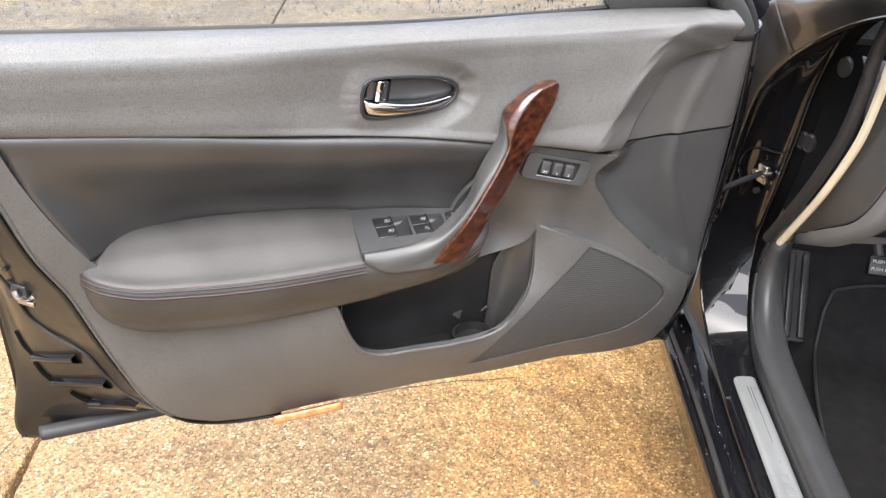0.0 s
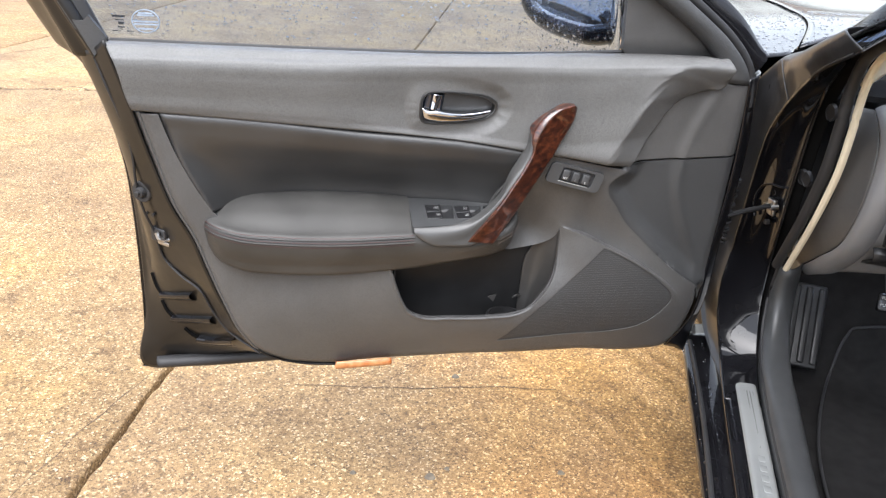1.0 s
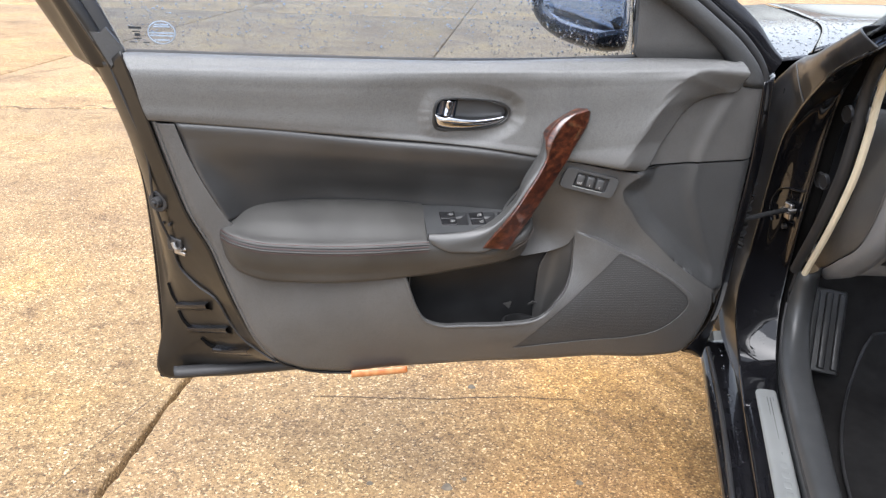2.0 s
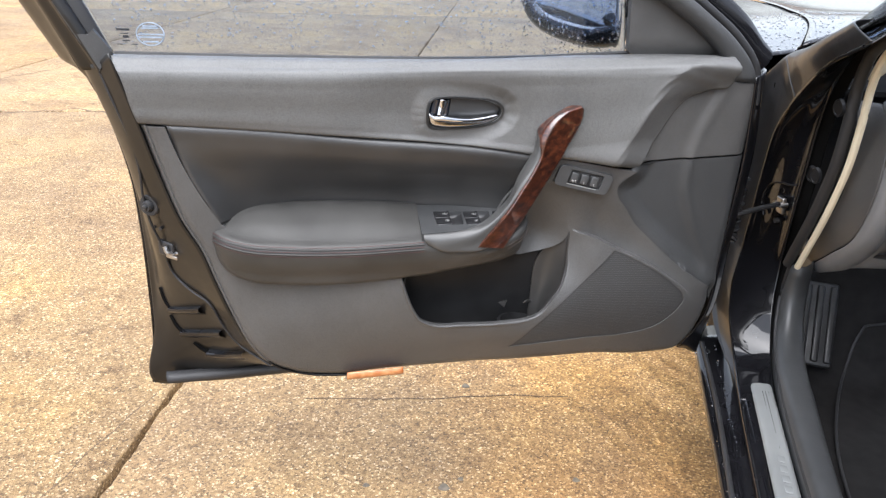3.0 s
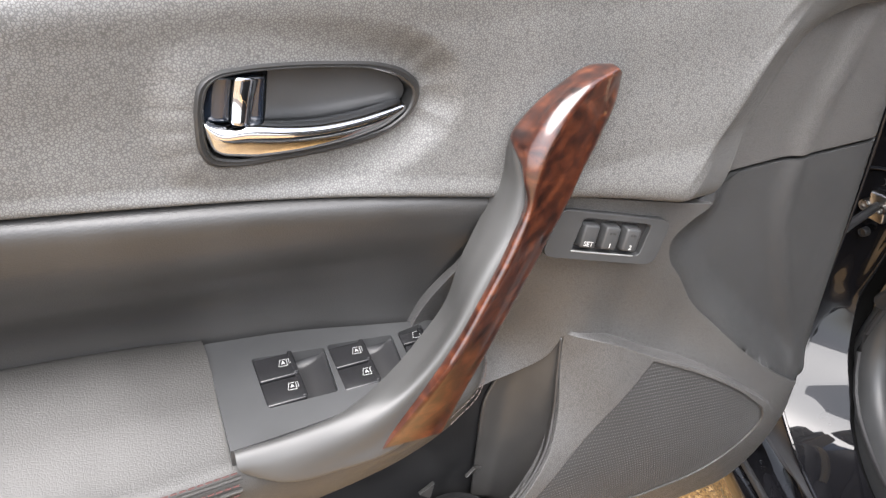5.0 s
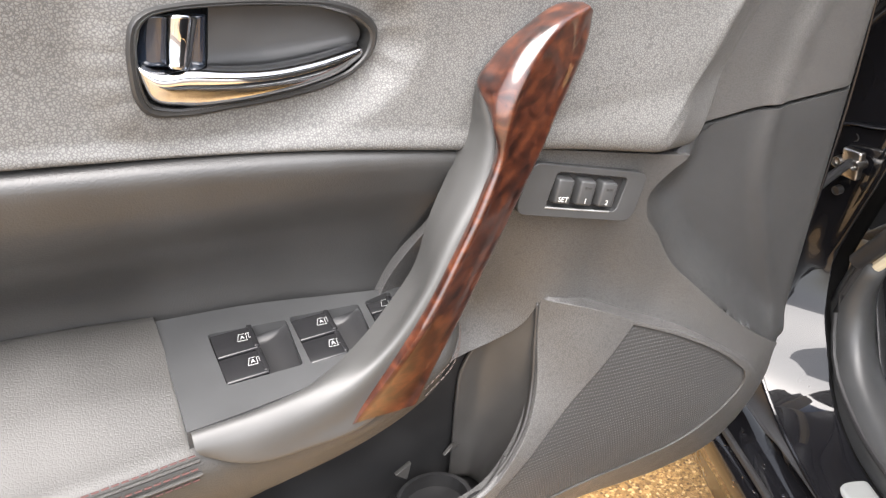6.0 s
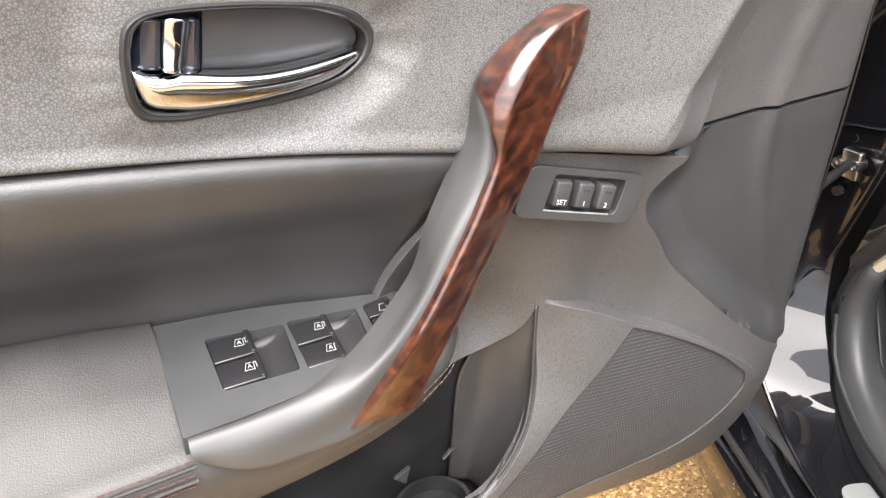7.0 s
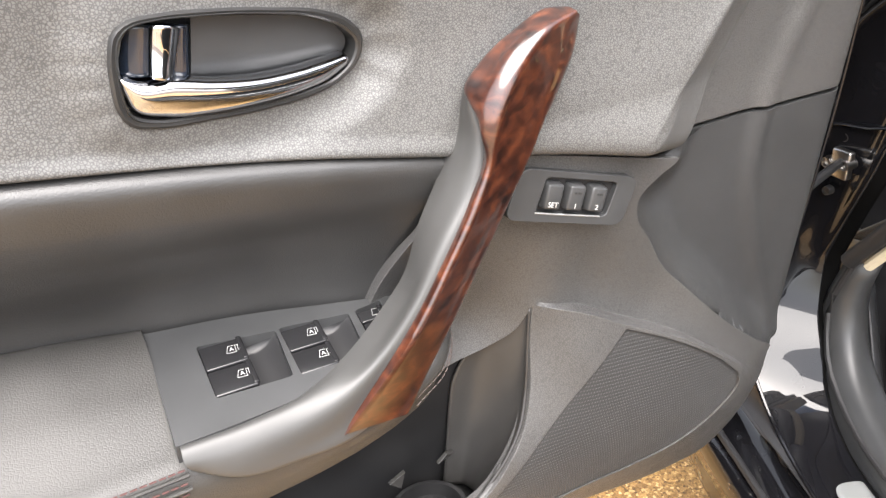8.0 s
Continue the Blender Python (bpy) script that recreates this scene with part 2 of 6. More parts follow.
RUBBER = material("black rubber", (0.014, 0.014, 0.015), 0.6, var=0.2)
CHROME = material("chrome", (0.58, 0.59, 0.61), 0.07, metal=1.0, var=0.02, rough_var=0.03)
STEEL = material("zinc steel", (0.36, 0.35, 0.34), 0.3, metal=1.0, var=0.15)
ALU = material("brushed aluminium", (0.30, 0.31, 0.305), 0.5, metal=0.6, var=0.05)
BEIGE = material("beige cloth seal", (0.62, 0.55, 0.40), 0.85, var=0.08, grain=0.3, grain_scale=900, grain_kind="noise")
DASH = material("pale grey dashboard plastic", (0.17, 0.17, 0.174), 0.5, var=0.06, grain=0.25, grain_scale=700, depth=0.0004)
DASH_DARK = material("grey dashboard plastic", (0.20, 0.20, 0.204), 0.55, var=0.06, grain=0.3, grain_scale=700, depth=0.0004)
CARPET = material("black carpet", (0.014, 0.0135, 0.0135), 0.95, spec=0.05, var=0.15, var_scale=40, grain=0.8, grain_scale=900, grain_kind="noise", depth=0.002)
INK = material("white print", (0.45, 0.45, 0.44), 0.5, var=0.03)
BLACK_INK = material("black print", (0.02, 0.02, 0.02), 0.5, var=0.03)
AMBER = material("amber lens", (0.46, 0.13, 0.03), 0.15, coat=0.4, var=0.3, var_scale=60, tint=(0.50, 0.24, 0.10))
# paints the dark sky reflection on the chrome knob's side
KNOB_REFLECTION = material("blue-black painted reflection", (0.010, 0.014, 0.022), 0.12, coat=0.5, var=0.1, rough_var=0.03)
BEZEL = material("satin black plastic", (0.022, 0.022, 0.022), 0.33, var=0.1, rough_var=0.05)
GREY_THREAD = material("grey thread", (0.075, 0.058, 0.052), 0.7, var=0.1)
THREAD = material("dark red thread", (0.055, 0.018, 0.016), 0.7, var=0.2)

# ---- wood, glass, ground materials ----
def wood_material():
    m = bpy.data.materials.new("burl wood")
    m.use_nodes = True
    n, l = m.node_tree.nodes, m.node_tree.links
    b = n["Principled BSDF"]
    co = n.new("ShaderNodeTexCoord")
    mp = n.new("ShaderNodeMapping")
    mp.inputs["Rotation"].default_value = (0, radians(-28), 0)
    mp.inputs["Scale"].default_value = (0.8, 0.8, 1.15)
    big = n.new("ShaderNodeTexNoise")
    big.inputs["Scale"].default_value, big.inputs["Detail"].default_value, big.inputs["Distortion"].default_value = 105, 6, 0.5
    r = n.new("ShaderNodeValToRGB")
    e = r.color_ramp.elements
    e[0].position, e[0].color = 0.30, (0.009, 0.003, 0.0022, 1)
    e[1].position, e[1].color = 0.75, (0.110, 0.032, 0.013, 1)
    mid = e.new(0.5)
    mid.color = (0.044, 0.012, 0.006, 1)
    l.new(co.outputs["Object"], mp.inputs["Vector"])
    l.new(mp.outputs["Vector"], big.inputs["Vector"])
    l.new(big.outputs["Fac"], r.inputs["Fac"])
    l.new(r.outputs["Color"], b.inputs["Base Color"])
    b.inputs["Roughness"].default_value = 0.3
    b.inputs["Coat Weight"].default_value = 1.0
    b.inputs["Coat Roughness"].default_value = 0.04
    return m


def glass_material():
    m = bpy.data.materials.new("tinted glass")
    m.use_nodes = True
    b = m.node_tree.nodes["Principled BSDF"]
    # tint pushed to blue, with the sky's veil on the pane in it
    b.inputs["Base Color"].default_value = (0.43, 0.545, 0.75, 1)
    b.inputs["Roughness"].default_value = 0.0
    b.inputs["IOR"].default_value = 1.5
    b.inputs["Transmission Weight"].default_value = 1.0
    return m


def concrete_material():
    m = bpy.data.materials.new("exposed aggregate concrete")
    m.use_nodes = True
    n, l = m.node_tree.nodes, m.node_tree.links
    b = n["Principled BSDF"]
    co = n.new("ShaderNodeTexCoord")

    def noise_tex(scale, detail=6.0):
        t = n.new("ShaderNodeTexNoise")
        t.inputs["Scale"].default_value, t.inputs["Detail"].default_value = scale, detail
        l.new(co.outputs["Object"], t.inputs["Vector"])
        return t

    def ramp(src, *stops):
        r = n.new("ShaderNodeValToRGB")
        e = r.color_ramp.elements
        e[0].position, e[0].color = stops[0][0], (*stops[0][1], 1)
        e[1].position, e[1].color = stops[-1][0], (*stops[-1][1], 1)
        for p, c in stops[1:-1]:
            e.new(p).color = (*c, 1)
        l.new(src, r.inputs["Fac"])
        return r.outputs["Color"]

    def blend(kind, fac, a, c):
        x = n.new("ShaderNodeMix")
        x.data_type, x.blend_type = 'RGBA', kind
        x.inputs["Factor"].default_value = fac
        l.new(a, x.inputs["A"])
        l.new(c, x.inputs["B"])
        return x.outputs["Result"]
    vor = n.new("ShaderNodeTexVoronoi")
    vor.inputs["Scale"].default_value = 225
    l.new(co.outputs["Object"], vor.inputs["Vector"])
    sep = n.new("ShaderNodeSeparateColor")
    l.new(vor.outputs["Color"], sep.inputs["Color"])
    stones = ramp(sep.outputs["Red"], (0.0, (0.115, 0.074, 0.036)), (0.22, (0.225, 0.145, 0.067)), (0.55, (0.31, 0.207, 0.097)), (0.86, (0.38, 0.268, 0.138)), (0.96, (0.60, 0.47, 0.29)), (1.0, (0.66, 0.55, 0.40)))
    # coarse pebbles and dark pits among the sand
    peb = n.new("ShaderNodeTexVoronoi")
    peb.inputs["Scale"].default_value = 62
    l.new(co.outputs["Object"], peb.inputs["Vector"])
    psep = n.new("ShaderNodeSeparateColor")
    l.new(peb.outputs["Color"], psep.inputs["Color"])
    tone = ramp(psep.outputs["Green"], (0.0, (0.42, 0.38, 0.34)), (0.10, (0.80, 0.78, 0.75)), (0.5, (1.0, 1.0, 1.0)), (0.93, (1.1, 1.08, 1.04)), (1.0, (1.65, 1.68, 1.75)))
    fine = ramp(noise_tex(480, 4).outputs["Fac"], (0.34, (0.52, 0.46, 0.40)), (0.62, (1.22, 1.18, 1.14)))
    large = ramp(noise_tex(1.7, 9).outputs["Fac"], (0.30, (0.66, 0.63, 0.62)), (0.44, (0.88, 0.86, 0.84)), (0.55, (1.0, 0.99, 0.95)), (0.70, (1.14, 1.08, 0.86)))
    spots = ramp(noise_tex(9, 7).outputs["Fac"], (0.30, (0.52, 0.47, 0.43)), (0.40, (0.90, 0.88, 0.86)), (0.60, (1.0, 1.0, 1.0)), (0.74, (1.14, 1.11, 1.02)))
    c = blend('MULTIPLY', 0.6, stones, fine)
    c = blend('MULTIPLY', 0.5, c, tone)
    c = blend('MULTIPLY', 1.0, c, large)
    c = blend('MULTIPLY', 0.85, c, spots)
    # rusty stain along the car's side, brightened against its shade; left toned darker
    where = n.new("ShaderNodeSeparateXYZ")
    l.new(co.outputs["Object"], where.inputs["Vector"])
    wob = n.new("ShaderNodeMath")
    wob.operation = 'MULTIPLY_ADD'
    wob.inputs[1].default_value = 0.7
    l.new(noise_tex(3.5, 7).outputs["Fac"], wob.inputs[0])
    l.new(where.outputs["X"], wob.inputs[2])
    stain_and_light = ramp(wob.outputs["Value"], (0.0, (0.84, 0.85, 0.87)), (0.55, (1.0, 1.0, 1.0)), (1.0, (1.40, 1.21, 0.86)))
    near = n.new("ShaderNodeMapRange")
    near.inputs["From Min"].default_value, near.inputs["From Max"].default_value = 2.4, 1.4
    near.inputs["To Max"].default_value = 0.9
    l.new(where.outputs["Y"], near.inputs["Value"])
    rust_and_light = n.new("ShaderNodeMix")
    rust_and_light.data_type, rust_and_light.blend_type = 'RGBA', 'MULTIPLY'
    l.new(near.outputs["Result"], rust_and_light.inputs["Factor"])
    l.new(c, rust_and_light.inputs["A"])
    l.new(stain_and_light, rust_and_light.inputs["B"])
    c = rust_and_light.outputs["Result"]
    l.new(c, b.inputs["Base Color"])
    rr = n.new("ShaderNodeMapRange")
    rr.inputs["To Min"].default_value, rr.inputs["To Max"].default_value = 0.45, 0.85
    l.new(noise_tex(3.1).outputs["Fac"], rr.inputs["Value"])
    l.new(rr.outputs["Result"], b.inputs["Roughness"])
    bump = n.new("ShaderNodeBump")
    bump.inputs["Strength"].default_value, bump.inputs["Distance"].default_value = 0.4, 0.004
    add = n.new("ShaderNodeMath")
    l.new(vor.outputs["Distance"], add.inputs[0])
    l.new(noise_tex(260).outputs["Fac"], add.inputs[1])
    l.new(add.outputs["Value"], bump.inputs["Height"])
    l.new(bump.outputs["Normal"], b.inputs["Normal"])
    return m


WOOD = wood_material()
GLASS = glass_material()
CONCRETE = concrete_material()
SOIL = material("dirty joint", (0.07, 0.05, 0.035), 0.9, var=0.4, var_scale=30, grain=0.8, grain_scale=120, grain_kind="noise", depth=0.004)
STONE = material("dark grey stone", (0.12, 0.10, 0.075), 0.7, var=0.3, var_scale=60)
MIRROR = material("mirror", (0.9, 0.91, 0.92), 0.01, metal=1.0, var=0.01, rough_var=0.0)
GRILLE_DOT = material("dark grey grille dots", (0.046, 0.046, 0.046), 0.42, var=0.05)
GRILLE = material("perforated speaker plastic", (0.030, 0.030, 0.030), 0.5, var=0.05, grain=0.2, grain_scale=600)

# ---- ground ----
ground = part("ground", to_bm([(-400, -400, -0.03), (400, -400, -0.03), (400, 400, -0.03), (-400, 400, -0.03)], [(0, 1, 2, 3)]), SOIL, None)
tagged(ground, "bare dirt under the concrete slabs", "ground", kind="structure")


def slab(poly, top=0.0):
    """A concrete slab with a worn, slightly rounded and uneven edge."""
    p = np.array(poly, float)
    k = len(p)
    cx = p.mean(0)
    ring = []
    for i in range(k):
        a, b = p[i], p[(i + 1) % k]
        n = max(2, int(min(np.linalg.norm(b - a), 14) / 0.012))
        for t in np.linspace(0, 1, n, endpoint=False):
            q = a + (b - a) * t
            w = 0.008 * noise.noise(Vector((q[0] * 14, q[1] * 14, i))) + 0.006 * noise.noise(Vector((q[0] * 70, q[1] * 70, i)))
            ring.append(q + (cx - q) / np.linalg.norm(cx - q) * (0.005 + w))
    ring = np.array(ring)
    inner = ring + (cx - ring) / np.linalg.norm(cx - ring, axis=1)[:, None] * 0.008
    m = len(ring)
    verts = [(*q, top - 0.06) for q in ring] + [(*q, top - 0.006) for q in ring] + [(*q, top) for q in inner]
    faces = [(r * m + i, r * m + (i + 1) % m, (r + 1) * m + (i + 1) % m, (r + 1) * m + i) for r in range(2) for i in range(m)]
    faces.append(tuple(range(2 * m, 3 * m)))
    return to_bm(verts, faces)


# the long joints run away from the car; cross joints lie between the slabs
J0 = np.array([-0.474, 1.116])
JD = np.array([0.2905, 0.957])


def on_slabs(along, across):
    return tuple(J0 + JD * along + np.array([1.0, 0.0]) * across)


for a0, a1 in ((-6.0, 3.68), (3.70, 9.4), (9.42, 20.0)):
    for c0, c1 in ((-9.0, -6.01), (-6.0, -3.01), (-3.0, -0.004), (0.004, 3.0), (3.01, 6.0), (6.01, 10.0)):
        part("slab", slab([on_slabs(a0, c0), on_slabs(a0, c1), on_slabs(a1, c1), on_slabs(a1, c0)]), CONCRETE, ground, angle=60)

# ---- the open front door ----
door = thing("car_door", (0.78, 1.0, 0.28), "open black car front door with charcoal trim and wood grab handle", "car door")


def card_field():
    return smooth_field([
        (-0.25, 0.85, 0.884), (-0.20, 0.70, 0.890), (-0.16, 0.56, 0.893), (-0.05, 0.50, 0.884), (-0.03, 0.41, 0.905),
        (0.08, 0.375, 0.920), (0.125, 0.586, 0.868), (0.16, 0.50, 0.872), (0.30, 0.485, 0.874), (0.28, 0.375, 0.918),
        (0.439, 0.647, 0.904), (0.443, 0.605, 0.900), (0.440, 0.571, 0.893), (0.415, 0.520, 0.879), (0.475, 0.60, 0.882), (0.400, 0.640, 0.932), (0.375, 0.630, 0.936), (0.405, 0.690, 0.908), (0.40, 0.735, 0.890), (0.525, 0.615, 0.876), (0.66, 0.53, 0.858),
        (0.50, 0.50, 0.874), (0.69, 0.43, 0.885), (0.52, 0.372, 0.915), (0.50, 0.765, 0.868), (0.40, 0.77, 0.884),
        (0.62, 0.63, 0.862), (0.70, 0.59, 0.872), (0.54, 0.70, 0.872), (0.30, 0.66, 0.905), (0.0, 0.65, 0.895), (0.302, 0.690, 0.908), (0.311, 0.712, 0.903), (0.330, 0.748, 0.890)])


card = card_field()
CREASE = [(-0.272, 0.853), (-0.233, 0.851), (-0.096, 0.843), (0.071, 0.825), (0.238, 0.810), (0.345, 0.797), (0.453, 0.780), (0.530, 0.768)]
CARD_LEFT = [(-0.272, 0.850), (-0.251, 0.767), (-0.228, 0.688), (-0.205, 0.640), (-0.185, 0.578), (-0.163, 0.514), (-0.136, 0.447), (-0.103, 0.404), (-0.052, 0.374)]
CARD_BOTTOM = [(-0.052, 0.374), (0.018, 0.361), (0.135, 0.366), (0.283, 0.368), (0.514, 0.368), (0.640, 0.366), (0.700, 0.378), (0.724, 0.420)]
CARD_RIGHT = [(0.724, 0.420), (0.731, 0.471), (0.732, 0.505), (0.728, 0.528)]
COVER_LINE = [(0.728, 0.528), (0.680, 0.558), (0.630, 0.5936), (0.576, 0.641), (0.548, 0.667), (0.524, 0.700), (0.508, 0.720), (0.5035, 0.739), (0.5125, 0.7525), (0.530, 0.766)]
INSERT_RIGHT = [(0.347, 0.796), (0.344, 0.770), (0.334, 0.750), (0.321, 0.730), (0.308, 0.707), (0.300, 0.690)]
INSERT_LEFT = [(-0.164, 0.688), (-0.188, 0.730), (-0.220, 0.803), (-0.234, 0.849)]
POCKET = path([(0.125, 0.590), (0.134, 0.560), (0.150, 0.520), (0.163, 0.500), (0.184, 0.488), (0.244, 0.483), (0.316, 0.481), (0.350, 0.481), (0.384, 0.490), (0.411, 0.520), (0.425, 0.540), (0.436, 0.571), (0.4385, 0.605), (0.4385, 0.645)],
              [(0.4385, 0.645), (0.428, 0.622), (0.408, 0.608), (0.378, 0.600), (0.352, 0.598)], [(0.352, 0.598), (0.24, 0.62), (0.125, 0.590)])
GRILLE_EDGE = path([(0.517, 0.616), (0.565, 0.595), (0.620, 0.562), (0.655, 0.533)], [(0.655, 0.533), (0.663, 0.515), (0.652, 0.488), (0.615, 0.450), (0.553, 0.432)],
                   [(0.553, 0.432), (0.428, 0.426), (0.338, 0.420)], [(0.338, 0.420), (0.390, 0.478), (0.455, 0.543), (0.517, 0.616)])

lower = path(CARD_LEFT, CARD_BOTTOM, CARD_RIGHT, COVER_LINE, CREASE[:4:-1], INSERT_RIGHT, [(0.300, 0.690), (0.285, 0.655), (0.0, 0.655), (-0.13, 0.655), (-0.164, 0.688)], INSERT_LEFT, [(-0.234, 0.849), (-0.272, 0.850)])


RIDGE = path([(0.4395, 0.6480), (0.478, 0.638), (0.519, 0.619)], [(0.519, 0.619), (0.570, 0.5965), (0.622, 0.5645), (0.662, 0.535), (0.690, 0.505)])
RIDGE_BACK = RIDGE + np.array([0.0013, 0.0024])


def lower_depth(p):
    d = card(p)
    # the edge rolls back towards the shell along the bottom and the sides
    edge = np.sqrt(((p[:, None] - ROLL[None])**2).sum(2).min(1))
    d = d + 0.020 * np.clip(1 - edge / 0.022, 0, 1)**2
    # hollow above the ridge that runs from the pocket to the speaker
    up = p[:, 1] - np.interp(p[:, 0], RIDGE[:, 0], RIDGE[:, 1])
    k = np.clip((p[:, 0] - 0.4395) / 0.05, 0, 1)
    fade = np.clip((0.69 - p[:, 0]) / 0.14, 0, 1) * (p[:, 0] > 0.4395)
    amp = 0.002 + 0.013 * k * k * (3 - 2 * k)
    return d + fade * np.where(up > 0.0008, amp * np.exp(-(np.maximum(up - 0.002, 0) / 0.060)**2), 0.0)


ROLL = path(CARD_LEFT, CARD_BOTTOM, CARD_RIGHT)
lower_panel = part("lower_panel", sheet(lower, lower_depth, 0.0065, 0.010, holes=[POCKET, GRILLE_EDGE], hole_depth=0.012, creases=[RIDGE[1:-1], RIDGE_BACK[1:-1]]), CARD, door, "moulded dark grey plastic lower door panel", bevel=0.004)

bead = spline([(x + 0.0095, z + 0.002) for x, z in CARD_LEFT], 90)
part("edge_bead", tube(np.c_[bead[:, 0], lower_depth(bead) - 0.0004, bead[:, 1]][::2], 0.0022, 90, 8), CARD, lower_panel, "thin moulded bead along the panel's edge")
# map pocket: wall, back and cup side behind the opening
rim = spline([(0.135, 0.600), (0.134, 0.560), (0.150, 0.520), (0.163, 0.500), (0.184, 0.488), (0.244, 0.483), (0.316, 0.481), (0.350, 0.481), (0.384, 0.490)], 80)
deep = spline([(0.128, 0.600), (0.130, 0.545), (0.140, 0.490), (0.155, 0.458), (0.182, 0.446), (0.244, 0.442), (0.316, 0.441), (0.352, 0.440), (0.386, 0.446)], 80)
pocket = part("map_pocket", loft([np.c_[rim[:, 0], card(rim) + 0.003, rim[:, 1]], np.c_[rim[:, 0], card(rim) + 0.010, rim[:, 1] - 0.002], np.c_[deep[:, 0], np.full(80, 0.905), deep[:, 1] + 0.008], np.c_[deep[:, 0], np.full(80, 0.958), deep[:, 1]]], 80, 20), RECESS_BLACK, lower_panel, "black storage pocket open at the top", thick=0.002)
part("pocket_back", sheet(path([(0.12, 0.440), (0.44, 0.440)], [(0.44, 0.440), (0.44, 0.67)], [(0.44, 0.67), (0.12, 0.66)], [(0.12, 0.66), (0.12, 0.440)], step=0.02), lambda p: 0.952 - 0.014 * np.clip((p[:, 1] - 0.46) / 0.18, 0, 1), 0.02, 0.004), RECESS_BLACK, lower_panel)
part("pocket_floor", block((0.33, 0.070, 0.004), (0.285, 0.928, 0.4425), None, 0.001), RECESS_BLACK, lower_panel, "black floor of the storage pocket")
lip = POCKET[:int(np.argmin(((POCKET - np.array([0.411, 0.520]))**2).sum(1)))]
lip_d = np.gradient(lip, axis=0)
lip_n = np.c_[lip_d[:, 1], -lip_d[:, 0]] / np.linalg.norm(lip_d, axis=1)[:, None]
lip = lip + lip_n * 0.0016
part("pocket_lip", tube(np.c_[lip[:, 0], card(lip) + 0.0015 + 0.008 * np.clip((np.linspace(0, 1, len(lip)) - 0.8) / 0.2, 0, 1)**2, lip[:, 1]][::4], 0.0032, 120, 10), CARD, lower_panel, "rounded lip of the storage pocket")
# cup holder wall on the hinge side and its ring with two small fins
part("cup_wall", loft([[(0.385, 0.8815, 0.489), (0.411, 0.883, 0.519), (0.4255, 0.888, 0.540), (0.4365, 0.898, 0.571), (0.4395, 0.904, 0.606), (0.4390, 0.906, 0.645)],
                       [(0.390, 0.892, 0.478), (0.416, 0.892, 0.517), (0.4285, 0.895, 0.540), (0.4375, 0.902, 0.571), (0.4395, 0.907, 0.605), (0.4390, 0.908, 0.643)],
                       [(0.402, 0.918, 0.458), (0.418, 0.920, 0.515), (0.425, 0.921, 0.540), (0.429, 0.921, 0.571), (0.431, 0.920, 0.603), (0.4370, 0.913, 0.640)],
                       [(0.402, 0.936, 0.450), (0.408, 0.938, 0.515), (0.411, 0.938, 0.540), (0.413, 0.937, 0.571), (0.418, 0.933, 0.600), (0.432, 0.920, 0.633)],
                       [(0.386, 0.945, 0.450), (0.388, 0.945, 0.515), (0.388, 0.944, 0.540), (0.390, 0.942, 0.571), (0.402, 0.938, 0.598), (0.425, 0.926, 0.625)]], 40, 30), CUP, lower_panel, "smooth side wall of the cup holder", thick=0.003, angle=70)
part("cup_ring", loft([[(0.352 + r * math.cos(a), 0.912 + 0.85 * r * math.sin(a), z) for a in np.linspace(0, 2 * math.pi, 21)[:-1]] for r, z in ((0.034, 0.452), (0.035, 0.466), (0.034, 0.468), (0.030, 0.468), (0.028, 0.456), (0.004, 0.455))], 40, None, True, True), RECESS_BLACK, lower_panel, "black cup holder ring")
for fx, fy, fz, wide, tall in ((0.3811, 0.932, 0.4911, 0.020, 0.006), (0.3296, 0.925, 0.4986, 0.018, -0.012)):
    tip = 0.0 if tall > 0 else 0.003
    base = [(fx - wide / 2, fy - 0.002, fz), (fx + wide / 2, fy + 0.004, fz + 0.3 * abs(tip)), (fx + tip, fy, fz + tall)]
    part("cup_fin", to_bm(base + [(x, y + 0.004, z) for x, y, z in base], [(0, 1, 2), (3, 5, 4), (0, 3, 4, 1), (1, 4, 5, 2), (2, 5, 3, 0)]), CUP, lower_panel, "small grey cup holder fin", bevel=0.0006)

# speaker grille
grille = part("speaker_grille", sheet(np.array(GRILLE_EDGE), lambda p: card(p) + 0.0020, 0.005, 0.004), GRILLE, door, "finely perforated black speaker grille", angle=60)

lo, hi = GRILLE_EDGE.min(0), GRILLE_EDGE.max(0)
gx, gz = np.meshgrid(np.arange(lo[0], hi[0], 0.0027), np.arange(lo[1], hi[1], 0.0036))
gx[1::2] += 0.00135
dots = np.c_[gx.ravel(), gz.ravel()]
dots = dots[inside(dots, GRILLE_EDGE)]
dots = dots[((dots[:, None] - GRILLE_EDGE[None])**2).sum(2).min(1) > 0.003**2]
dy = card(dots) + 0.0019
verts, faces = [], []
for (x, z), y in zip(dots, dy):
    k = len(verts)
    verts += [(x + 0.0011 * math.cos(a), y, z + 0.0009 * math.sin(a)) for a in np.arange(6) * math.pi / 3] + [(x + 0.0009 * math.cos(a), y - 0.0003, z + 0.0007 * math.sin(a)) for a in np.arange(6) * math.pi / 3]
    faces += [(k + i, k + (i + 1) % 6, k + 6 + (i + 1) % 6, k + 6 + i) for i in range(6)] + [tuple(range(k + 6, k + 12))]
dot_mesh = bpy.data.meshes.new("dots")
dot_mesh.from_pydata(verts, [], faces)
part("grille_dots", dot_mesh, GRILLE_DOT, grille, "close rows of small raised dots", kind="stuff")

